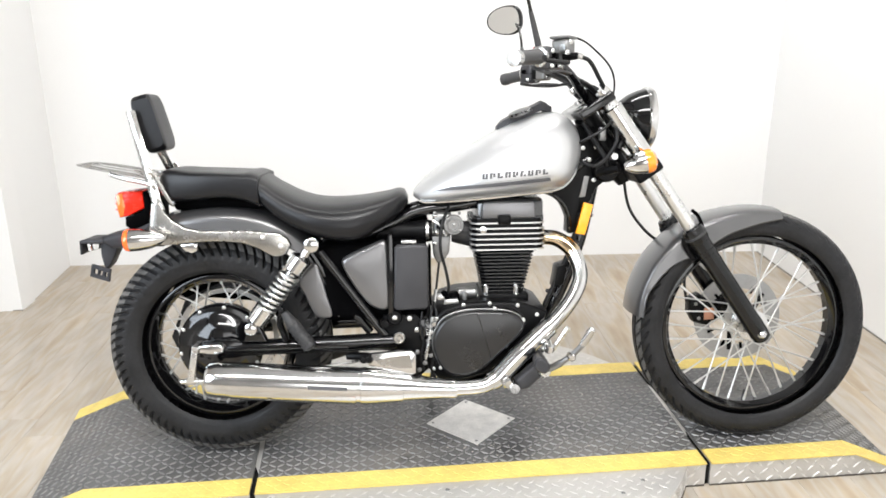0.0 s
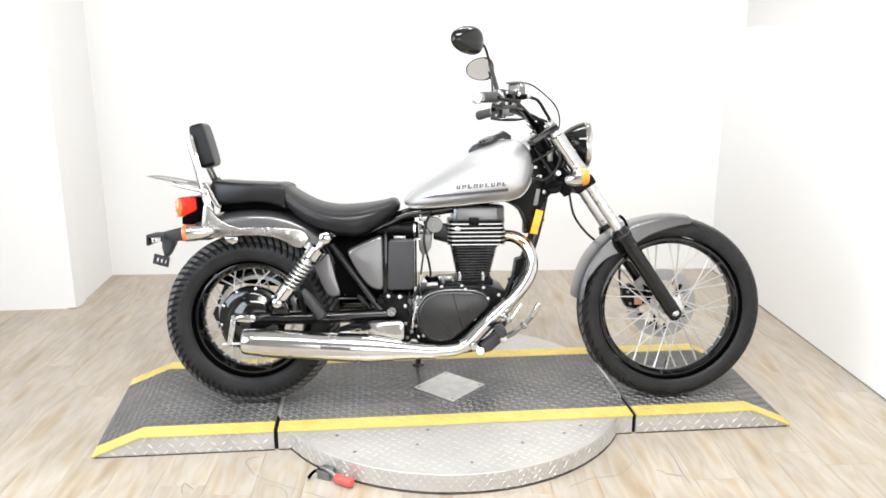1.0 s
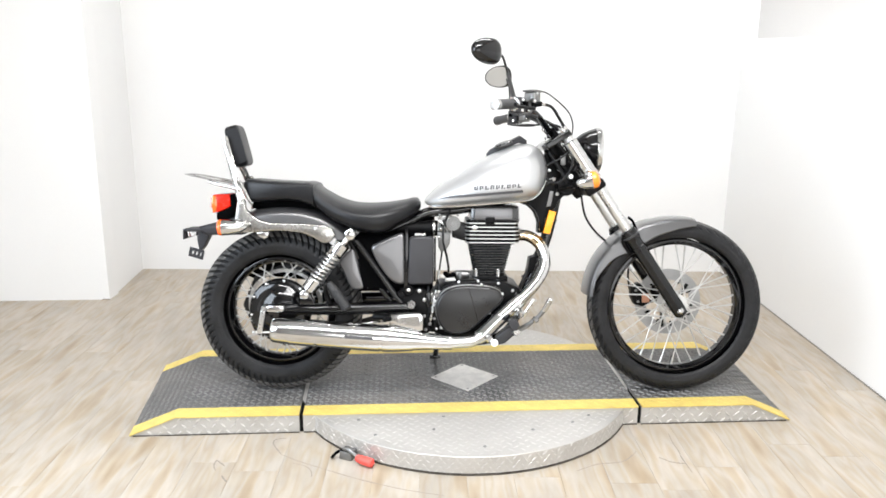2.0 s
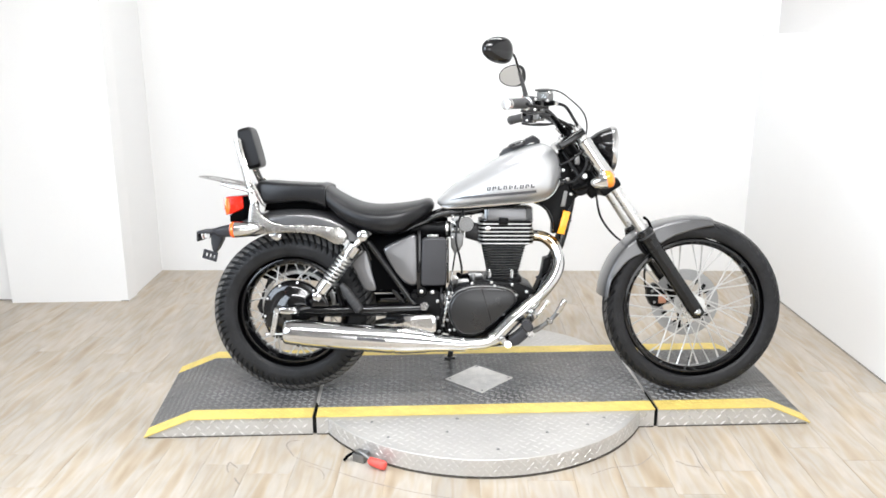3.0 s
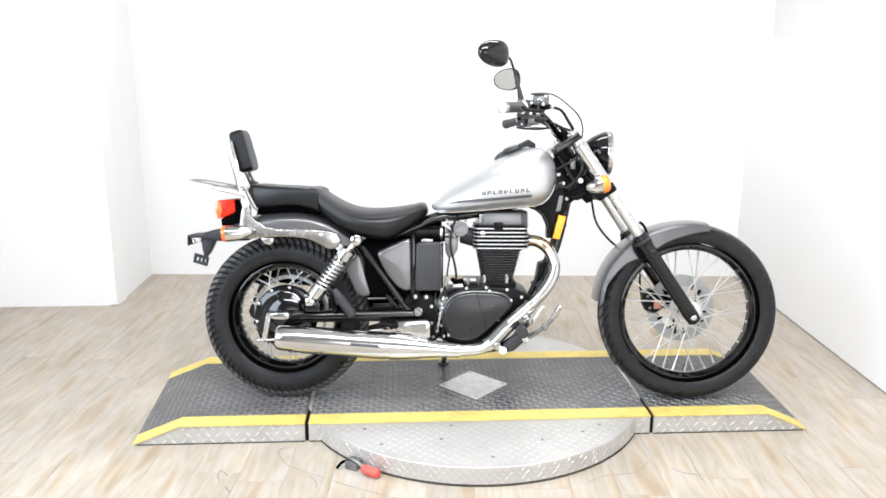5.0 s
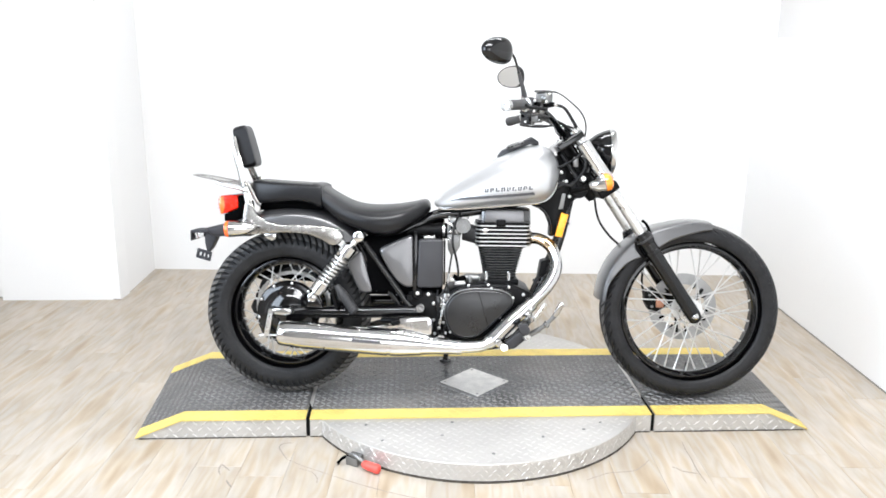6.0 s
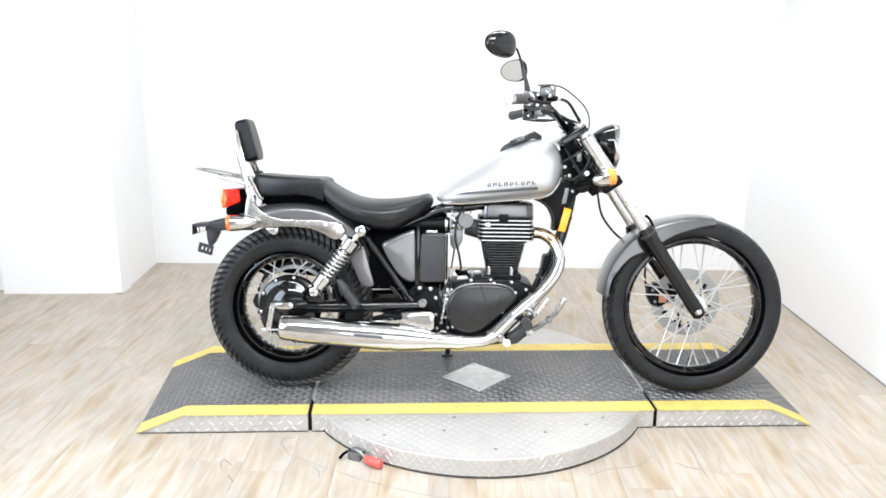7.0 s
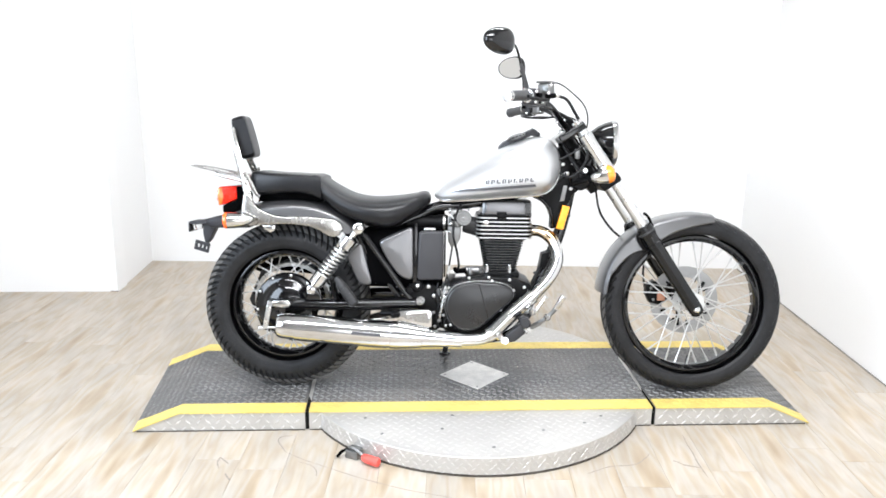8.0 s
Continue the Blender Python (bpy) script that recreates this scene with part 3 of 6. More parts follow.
def tyre(c, R, rim, hw, grooves, slant, reach, deep, wide, worn=0):
    """A tyre with cut tread grooves, a raised sidewall line and tread blocks painted as lit."""
    bm = bmesh.new()
    segs, rows = grooves * 10, 56
    mid, hh = (R + rim) / 2, (R - rim) / 2
    rings = []
    for i in range(segs):
        a = 2 * math.pi * i / segs
        ring = []
        for j in range(rows + 1):
            f = math.radians(-128 + 256 * j / rows)
            y = hw * power(math.sin(f), 0.85)
            r = mid + hh * power(math.cos(f), 0.8)
            deg = abs(math.degrees(f))
            cut = 0
            ph = (a * grooves / (2 * math.pi) + slant * deg / 60 + (0.5 if f > 0 else 0)) % 1
            if 24 < deg < reach and ph < wide:
                cut = deep * min(1.0, (reach - deg) / 6 + 0.3)
            if 7 < deg < 12:
                cut = 0.004
            if 88 < deg < 93 or 112 < deg < 116:
                y *= 1.014
            r -= cut * max(0.2, math.cos(f))
            y -= math.copysign(cut * abs(math.sin(f)), y)
            ring.append(bm.verts.new((c.x + r * math.cos(a), c.y + y, c.z + r * math.sin(a))))
        rings.append(ring)
    for i in range(segs):
        p, q = rings[i], rings[(i + 1) % segs]
        for j in range(rows):
            face = bm.faces.new((p[j], p[j + 1], q[j + 1], q[j]))
            f = -128 + 256 * (j + 0.5) / rows
            ph = ((i + 0.5) / 10 + slant * abs(f) / 60 + (0.5 if f > 0 else 0)) % 1
            # blocks within the worn angle take the paler, lit-looking rubber
            face.material_index = 1 if 12 < abs(f) < worn and ph > wide + 0.1 else 0
    return bm


def rim(c, r, hw):
    prof = [(-hw, r), (-hw + 0.002, r + 0.004), (-hw + 0.006, r), (-hw * 0.55, r - 0.006), (hw * 0.55, r - 0.006), (hw - 0.006, r), (hw - 0.002, r + 0.004), (hw, r),
            (hw, r - 0.008), (hw * 0.75, r - 0.013), (hw * 0.45, r - 0.021), (-hw * 0.45, r - 0.021), (-hw * 0.75, r - 0.013), (-hw, r - 0.008)]
    return lathe(prof, c, 96, closed=True)


def spokes(parent, c, hub_r, hub_y, rim_r, count, cross):
    """Wire spokes in crossing pairs, each with its nipple."""
    made = None
    for i in range(count):
        side = -1 if i % 2 else 1
        lean = cross if (i // 2) % 2 else -cross
        a = 2 * math.pi * i / count
        p0 = c + Vector((hub_r * math.cos(a + lean), side * hub_y, hub_r * math.sin(a + lean)))
        p1 = c + Vector((rim_r * math.cos(a), side * 0.006, rim_r * math.sin(a)))
        d = p1 - p0
        if made is None:
            L = d.length
            bm = tube([(0, 0, 0), (0, 0, L * 0.86), (0, 0, L * 0.865), (0, 0, L)], [0.0024, 0.0024, 0.0038, 0.0038], 6)
            made = part("spoke", bm, M_SPOKE, parent)
            made.matrix_basis = Matrix.Translation(p0) @ d.to_track_quat("Z", "Y").to_matrix().to_4x4()
        else:
            piece("spoke", made.data, parent, Matrix.Translation(p0) @ d.to_track_quat("Z", "Y").to_matrix().to_4x4() @ Matrix.Diagonal((1, 1, d.length / L, 1)))


def bolts(parent, spots, size=0.006, material=M_CHROME, axis=(0, -1, 0)):
    size *= 0.86
    bm = lathe([(-0.002, size * 1.3), (0.0012, size * 1.3), (0.0015, size), (size * 0.8, size * 0.95), (size * 1.0, size * 0.6), (size * 1.0, 0)], segs=12, axis=axis)
    first = part("bolt", bm, material, parent)
    for k, p in enumerate(spots):
        if k == 0:
            first.matrix_basis = Matrix.Translation(p)
        else:
            piece("bolt", first.data, parent, Matrix.Translation(p))


# wheels
rear = part("rear_wheel", lathe([(-0.03, 0.0), (-0.03, 0.112), (-0.026, 0.115), (-0.01, 0.115), (-0.006, 0.06), (0.03, 0.06), (0.035, 0.1), (0.05, 0.1), (0.055, 0.0)], RC, 64), M_SATIN, bike)
tread = part("tyre", tyre(RC, RR, 0.190, 0.072, 70, 1.3, 83, 0.0062, 0.30, 66), M_TYRE, rear, "worn black rear tyre with slanted tread grooves")
tread.data.materials.append(M_LIT_TREAD)
part("rim", rim(RC, 0.197, 0.042), M_BLACK, rear, "gloss black wire-wheel rim")
spokes(rear, RC, 0.108, 0.020, 0.179, 36, 0.34)
part("belt_pulley", lathe([(0.060, 0.128), (0.060, 0.141), (0.064, 0.143), (0.084, 0.143), (0.09, 0.141), (0.09, 0.128)], RC, 80, closed=True), M_BRUSH, rear, "bright toothed belt pulley")
part("brake_drum", lathe([(-0.026, 0.117), (-0.038, 0.116), (-0.043, 0.112), (-0.045, 0.102), (-0.048, 0.090), (-0.062, 0.077), (-0.072, 0.054), (-0.076, 0.03), (-0.1, 0.028), (-0.105, 0.0)], RC, 72), M_BLACK, rear, "domed gloss black drum brake cover")
bolts(rear, [RC + Vector((0.109 * math.cos(a), -0.043, 0.109 * math.sin(a))) for a in [math.radians(d) for d in range(10, 360, 36)]], 0.0046, M_BRUSH)

front = part("front_wheel", lathe([(-0.062, 0), (-0.062, 0.018), (-0.045, 0.02), (-0.043, 0.044), (-0.037, 0.046), (-0.034, 0.03), (0.034, 0.03), (0.037, 0.05), (0.043, 0.05), (0.05, 0.028), (0.062, 0.02), (0.062, 0)], FC, 40), M_BRUSH, bike)
tread = part("tyre", tyre(FC, FR, 0.246, 0.058, 54, 1.5, 76, 0.0042, 0.22, 40), M_TYRE, front, "worn black front tyre with slanted tread grooves")
tread.data.materials.append(M_LIT_TREAD)
part("rim", rim(FC, 0.252, 0.032), M_BLACK, front, "gloss black wire-wheel rim")
spokes(front, FC, 0.044, 0.038, 0.234, 36, 0.95)
disc_f = part("brake_disc", lathe([(0.066, 0.086), (0.066, 0.128), (0.071, 0.128), (0.071, 0.086)], FC, 80, closed=True), M_DISC, front, "bright steel front brake disc")
for k in range(5):
    a = 2 * math.pi * k / 5 + 0.4
    p, q = Vector((math.cos(a), 0, math.sin(a))), Vector((math.cos(a + 0.35), 0, math.sin(a + 0.35)))
    part("carrier_arm", tube([FC + p * 0.045 + Vector((0, 0.06, 0)), FC + q * 0.100 + Vector((0, 0.067, 0))], 0.007, 8), M_SATIN, disc_f)
for k in range(10):
    a = 2 * math.pi * k / 10 + 0.15
    part("slot", block(0.078, 0.098, 0.062, 0.0655, -0.004, 0.004, 0.001, 1, Matrix.Translation(FC) @ Matrix.Rotation(a, 4, "Y")), M_PLASTIC, disc_f)
part("valve", tube([FC + Vector((0.0, 0.0, -0.232)), FC + Vector((0.002, -0.006, -0.2))], 0.004, 8), M_RUBBER, front)

# fork: chrome tubes, black lower legs, clamps
AX = Vector((1.484, 0, 0.325))
UP = Vector((1.046 - 1.484, 0, 0.968 - 0.325)).normalized()
N = Vector((UP.z, 0, -UP.x))


def on_fork(k, y, off=0.0):
    return AX + UP * k + N * off + Vector((0, y, 0))


fork = part("fork_clamp", block(-0.086, 0.018, -0.125, 0.125, -0.013, 0.013, 0.006, 3,
            Matrix.Translation(on_fork(0.772, 0, 0.0)) @ Matrix.Rotation(math.atan2(UP.x, UP.z), 4, "Y")), M_BLACK, bike, "black top fork clamp")
part("lower_clamp", block(-0.045, 0.032, -0.135, 0.135, -0.018, 0.018, 0.008, 3,
     Matrix.Translation(on_fork(0.555, 0, -0.01)) @ Matrix.Rotation(math.atan2(UP.x, UP.z), 4, "Y")), M_SATIN, fork)
both("fork_tube", lambda: tube([on_fork(k, -0.1) for k in (0.3, 0.55, 0.79, 0.795)], [0.0185, 0.0185, 0.0185, 0.016], 20), M_BRUSH, fork, "plain bright fork tube")
both("fork_cover", lambda: tube([on_fork(k, -0.1) for k in (0.575, 0.578, 0.74, 0.743)], [0.022, 0.026, 0.026, 0.022], 24), M_CHROME, fork, "chrome upper fork cover")
both("fork_cap", lambda: tube([on_fork(k, -0.1) for k in (0.78, 0.782, 0.797, 0.80)], [0.02, 0.021, 0.019, 0.013], 12), M_CHROME, fork)
both("fork_leg", lambda: tube([on_fork(k, -0.103) for k in (-0.026, -0.02, 0.0, 0.03, 0.06, 0.31, 0.315, 0.34, 0.352, 0.356)], [0.018, 0.024, 0.026, 0.0265, 0.0255, 0.0265, 0.03, 0.031, 0.028, 0.022], 22), M_LEG, fork, "black enamel lower fork leg")
both("leg_collar", lambda: tube([on_fork(k, -0.103) for k in (0.268, 0.27, 0.282, 0.284)], [0.0262, 0.0285, 0.0285, 0.0262], 22), M_LEG, fork)
both("dust_seal", lambda: tube([on_fork(k, -0.103) for k in (0.326, 0.328, 0.332, 0.334)], [0.0305, 0.0322, 0.0322, 0.0305], 22), M_RUBBER, fork)
both("fork_brace", lambda: tube(curve([on_fork(0.34, -0.096, -0.026), on_fork(0.31, -0.09, -0.034), on_fork(0.27, -0.085, -0.033)], 4), 0.009, 8), M_SATIN, fork)
part("mud_guide", tube(curve([on_fork(0.335, -0.1, 0.028), on_fork(0.37, -0.1, 0.034), on_fork(0.392, -0.1, 0.028)], 4), 0.005, 8), M_PLASTIC, fork)
both("axle_nut", lambda: lathe([(-0.14, 0), (-0.14, 0.006), (-0.137, 0.0095), (-0.128, 0.0095), (-0.126, 0.012)], AX, 14), M_CHROME, fork)
part("axle", tube([AX + Vector((0, -0.13, 0)), AX + Vector((0, 0.13, 0))], 0.009, 12), M_BRUSH, fork)
part("steering_stem", tube([on_fork(0.54, 0, -0.055), on_fork(0.57, 0, -0.055), on_fork(0.75, 0, -0.055), on_fork(0.77, 0, -0.055)], [0.026, 0.032, 0.032, 0.026], 18), M_SATIN, fork)
bolts(fork, [on_fork(0.775, -0.05, -0.03), on_fork(0.775, 0.05, -0.03), on_fork(0.79, 0.0, -0.05)], 0.011, M_CHROME, tuple(UP))
both("riser", lambda: tube([on_fork(0.775, -0.045, -0.02), on_fork(0.8, -0.046, -0.024), on_fork(0.815, -0.048, -0.027)], [0.015, 0.013, 0.014], 14), M_SATIN, fork)
both("bar_clamp", lambda: block(-0.017, 0.017, -0.014, 0.014, -0.008, 0.012, 0.004, 2, Matrix.Translation(on_fork(0.822, -0.046, -0.026)) @ Matrix.Rotation(math.atan2(UP.x, UP.z), 4, "Y")), M_CHROME, fork, "chrome handlebar clamp")

# brake caliper behind the disc
cal = part("brake_caliper", prism([(1.345, 0.385), (1.375, 0.40), (1.415, 0.372), (1.425, 0.33), (1.40, 0.305), (1.36, 0.315), (1.345, 0.345)], 0.045, 0.095, 0.008), M_SATIN, bike, "black front brake caliper with a copper-coloured pad")
part("pad", block(1.385, 1.415, 0.036, 0.044, 0.325, 0.36, 0.003), M_COPPER, cal, "copper-coloured brake pad")
part("hose", tube(curve([(1.14, 0.05, 0.742), (1.16, 0.055, 0.657), (1.205, 0.06, 0.594), (1.26, 0.075, 0.55), (1.335, 0.085, 0.50), (1.34, 0.085, 0.42), (1.347, 0.08, 0.37)], 6), 0.0042, 8), M_HOSE, cal)
bolts(cal, [Vector((1.362, 0.044, 0.372)), Vector((1.372, 0.044, 0.328))], 0.005, M_CAST)


# fenders
def fender(c, angles, radius, edge, half, drop=0.02):
    """A rolled fender: crown, rounded shoulders and a skirt down to the edge radius."""
    bm = bmesh.new()
    rows, inner = [], []
    for a in angles:
        R, E = radius(a), edge(a)
        prof = [(math.sin(u * math.pi / 20), R - 1.5 * drop * (1 - math.cos(u * math.pi / 20) ** 0.8)) for u in range(11)]
        low = prof[-1][1]
        prof += [(1.0 + 0.01 * k, low + (min(E, low - 0.003) - low) * k / 3) for k in (1, 2, 3)]
        prof = [(-y, r) for y, r in prof[:0:-1]] + prof
        rad = math.radians(a)
        rows.append([(c.x + r * math.cos(rad), y * half, c.z + r * math.sin(rad)) for y, r in prof])
        inner.append([(c.x + (r - 0.004) * math.cos(rad), y * (half - 0.003), c.z + (r - 0.004) * math.sin(rad)) for y, r in prof])
    rings = [a + b[::-1] for a, b in zip(rows, inner)]
    return loft(rings)


F_EDGE = [(78, 0.318), (88, 0.304), (99, 0.293), (110, 0.288), (118, 0.284), (124, 0.281), (129, 0.276), (134, 0.290), (144, 0.315), (156, 0.330), (166, 0.344), (173, 0.348)]
F_TOP = [(78, 0.336), (92, 0.339), (106, 0.343), (120, 0.352), (145, 0.362), (160, 0.362), (173, 0.358)]
part("front_fender", fender(FFC, [81.5 + 91.5 * i / 44 for i in range(45)], lambda a: at(F_TOP, a), lambda a: min(at(F_EDGE, a), at(F_TOP, a) - 0.010), 0.079, 0.014), M_GUN, bike, "dark gunmetal front fender")
R_EDGE = [(15, 0.335), (40, 0.345), (60, 0.34), (90, 0.322), (105, 0.332), (115, 0.35), (125, 0.375)]
R_TOP = [(15, 0.362), (35, 0.375), (55, 0.395), (75, 0.402), (95, 0.402), (110, 0.405), (135, 0.40)]
RFC = Vector((0.035, 0, 0.298))
rf = part("rear_fender", fender(RFC, [18 + 104 * i / 44 for i in range(45)], lambda a: at(R_TOP, a), lambda a: at(R_EDGE, a), 0.108, 0.028), M_GUN, bike, "dark gunmetal rear fender")
part("tail_fairing", prism([(-0.13, 0.668), (-0.216, 0.634), (-0.290, 0.616), (-0.286, 0.600), (-0.266, 0.584), (-0.13, 0.587)], -0.06, 0.06, 0.012, 3), M_TAIL, rf, "black plastic fender tail")

# chrome fender rail with its bolts
RAIL = [(-0.130, 0.712), (-0.106, 0.712), (-0.098, 0.690), (-0.081, 0.666), (-0.049, 0.646), (-0.005, 0.636), (0.06, 0.636), (0.116, 0.635), (0.187, 0.628), (0.212, 0.616), (0.222, 0.596), (0.209, 0.572), (0.190, 0.564),
        (0.172, 0.566), (0.136, 0.588), (0.096, 0.603), (0.05, 0.608), (-0.005, 0.608), (-0.07, 0.603), (-0.128, 0.600), (-0.142, 0.612), (-0.140, 0.640), (-0.136, 0.670)]
rails = both("fender_rail", lambda: prism(RAIL, -0.128, -0.112, 0.005, 3), M_RACK, bike, "polished chrome fender rail")
for r in rails[:1]:
    bolts(r, [Vector((0.150, -0.128, 0.618)), Vector((0.195, -0.128, 0.594))], 0.006, M_BRUSH)
both("mount_lug", lambda: prism([(-0.066, 0.603), (-0.017, 0.606), (-0.02, 0.585), (-0.035, 0.578), (-0.055, 0.588)], -0.128, -0.11, 0.004), M_CHROME, bike)

# sissy bar, backrest and rack
sissy = part("sissy_bar", tube(curve([(-0.186, -0.062, 0.945), (-0.168, -0.068, 0.87), (-0.142, -0.095, 0.79), (-0.118, -0.12, 0.72), (-0.108, -0.12, 0.69)], 5), 0.0125, 10, 0.35), M_RACK, bike, "satin chrome sissy bar")
part("sissy_side", tube(curve([(-0.186, 0.062, 0.945), (-0.168, 0.068, 0.87), (-0.142, 0.095, 0.79), (-0.118, 0.12, 0.72), (-0.108, 0.12, 0.69)], 5), 0.0125, 10, 0.35), M_RACK, sissy)
part("cross_bar", tube([(-0.172, -0.066, 0.89), (-0.172, 0.066, 0.89)], 0.008, 10), M_CHROME, sissy)
tilt = Matrix.Translation((-0.150, 0.006, 0.912)) @ Matrix.Rotation(radians(-15), 4, "Y")
bm = bmesh.new()
rings = []
for i in range(13):
    s = -1 + 2 * i / 12
    k = (1 - abs(s) ** 9 * 0.16)
    ring = []
    for j in range(28):
        a = 2 * math.pi * j / 28
        ring.append(tilt @ Vector((0.028 * power(math.cos(a), 0.36) * (0.6 + 0.4 * k), 0.054 * s, 0.077 * power(math.sin(a), 0.32) * k)))
    rings.append(ring)
part("backrest_pad", loft(rings), M_LEATHER, sissy, "padded black vinyl backrest")
both("stay", lambda: tube(curve([(-0.135, -0.116, 0.80), (-0.118, -0.112, 0.775), (-0.088, -0.108, 0.715), (-0.075, -0.108, 0.705)], 4), 0.0065, 8, 0.6), M_RACK, sissy)
bolts(sissy, [Vector((-0.122, -0.126, 0.757)), Vector((-0.128, -0.126, 0.79))], 0.0065, M_CHROME)
R_HALF = [(-0.338, 0.052), (-0.332, 0.072), (-0.318, 0.090), (-0.295, 0.104), (-0.26, 0.113), (-0.14, 0.116)]


def rack_plate():
    """A flat plate with rounded rear corners and long slots, rising a little to the rear."""
    bm = bmesh.new()
    xs = [-0.338, -0.334, -0.328, -0.318, -0.305, -0.285, -0.26, -0.235, -0.21, -0.185, -0.165, -0.14]
    ys = [-1.0, -0.80, -0.62, -0.30, -0.12, 0.12, 0.30, 0.62, 0.80, 1.0]
    vs = {}

    def vert(i, j):
        if (i, j) not in vs:
            x = xs[i]
            vs[i, j] = bm.verts.new((x, ys[j] * at(R_HALF, x), 0.7725 - (x + 0.14) * 0.19))
        return vs[i, j]

    for i in range(len(xs) - 1):
        for j in range(len(ys) - 1):
            if j in (3, 5) and 4 <= i <= 8:
                continue
            bm.faces.new((vert(i, j), vert(i + 1, j), vert(i + 1, j + 1), vert(i, j + 1)))
    bmesh.ops.solidify(bm, geom=bm.faces[:], thickness=0.007)
    return bm


rack = part("luggage_rack", rack_plate(), M_RACK, bike, "flat slotted chrome luggage rack", 0.5)
both("rack_strut", lambda: tube(curve([(-0.128, -0.113, 0.755), (-0.15, -0.110, 0.763), (-0.2, -0.102, 0.773), (-0.24, -0.09, 0.784)], 4), 0.006, 8, 0.6), M_RACK, rack)
bolts(rack, [Vector((-0.155, y, 0.779)) for y in (-0.06, 0.06)], 0.006, M_BRUSH, (0, 0, 1))

# tail light, signals, plate bracket
tail = part("tail_light_housing", prism([(-0.19, 0.738), (-0.158, 0.735), (-0.140, 0.705), (-0.140, 0.66), (-0.205, 0.632), (-0.222, 0.645), (-0.222, 0.668), (-0.175, 0.685)], -0.062, 0.062, 0.006), M_PLASTIC, bike)
part("tail_lens", prism([(-0.234, 0.734), (-0.17, 0.738), (-0.168, 0.692), (-0.212, 0.672), (-0.231, 0.668), (-0.236, 0.70)], -0.066, 0.066, 0.007, 3), M_RED, tail, "red ribbed tail lens")
part("corner_lens", prism([(-0.239, 0.730), (-0.222, 0.733), (-0.216, 0.700), (-0.222, 0.672), (-0.2335, 0.668), (-0.2395, 0.70)], -0.0675, 0.0675, 0.004, 2), M_REARLENS, tail, "orange corner of the tail lens")
for z in (0.69, 0.705, 0.72):
    part("lens_rib", block(-0.2415, -0.2, -0.067, 0.067, z - 0.0015, z + 0.0015, 0.001, 1), M_RED, tail)


def signal(tag, tip, back, y, r, lens_len, lens=None):
    """A bullet turn signal: chrome body, amber lens, stalk."""
    d = (Vector(tip) - Vector(back)).normalized()
    L = (Vector(tip) - Vector(back)).length
    b = part(tag, lathe([(0, 0), (0.002, r * 0.25), (L * 0.15, r * 0.55), (L * 0.35, r * 0.82), (L * 0.6, r * 0.97), (L - lens_len, r), (L - lens_len, r * 0.9), (L - lens_len - 0.002, 0)], back, 28, d), M_CHROME, bike, "chrome bullet turn signal")
    part("lens", lathe([(L - lens_len + 0.0005, 0), (L - lens_len + 0.0005, r * 1.0), (L - lens_len * 0.7, r * 1.01), (L - lens_len * 0.35, r * 0.93), (L - lens_len * 0.08, r * 0.6), (L, 0)], back, 28, d), lens or M_ORANGE, b, "orange-red lens" if lens else "amber lens")
    s = 1 if y > 0 else -1
    m = (Vector(tip) * 0.35 + Vector(back) * 0.65)
    part("stalk", tube([m, m + Vector((0.0, -s * 0.06, 0.0))], 0.009, 10), M_BLACK, b)
    return b


for s in (-1, 1):
    signal("rear_signal", (-0.192, s * 0.17, 0.622), (-0.086, s * 0.168, 0.626), s, 0.0285, 0.019, M_REARLENS)
    signal("front_signal", (1.166, s * 0.165, 0.807), (1.082, s * 0.16, 0.786), s, 0.031, 0.03)
brk = part("plate_bracket", block(-0.346, -0.27, -0.052, 0.052, 0.597, 0.608, 0.003), M_TAIL, bike, "black licence plate bracket")
part("bracket_lip", block(-0.350, -0.345, -0.052, 0.052, 0.568, 0.606, 0.002), M_TAIL, brk)
part("plate_light", prism([(-0.343, 0.597), (-0.305, 0.597), (-0.308, 0.58), (-0.338, 0.573)], -0.03, 0.03, 0.004), M_CLEAR, brk, "clear plate lamp lens")
part("bracket_arm", prism([(-0.306, 0.60), (-0.258, 0.60), (-0.264, 0.572), (-0.283, 0.535), (-0.298, 0.52), (-0.306, 0.56)], -0.025, 0.025, 0.004), M_TAIL, brk)
bm = bmesh.new()
for x0, x1, z0, z1 in ((-0.356, -0.294, 0.517, 0.528), (-0.356, -0.294, 0.493, 0.504), (-0.356, -0.346, 0.504, 0.517), (-0.334, -0.328, 0.504, 0.517), (-0.318, -0.310, 0.504, 0.517), (-0.302, -0.294, 0.504, 0.517)):
    block(x0, x1, -0.004, 0.004, z0, z1, 0.001, 1, bm=bm)
bm.transform(Matrix.Translation((-0.308, -0.03, 0.514)) @ Matrix.Rotation(radians(12), 4, "Y") @ Matrix.Rotation(radians(-20), 4, "Z") @ Matrix.Translation((0.325, 0, -0.51)))
part("plate_tab", bm, M_TAIL, brk, "slotted black plate tab")

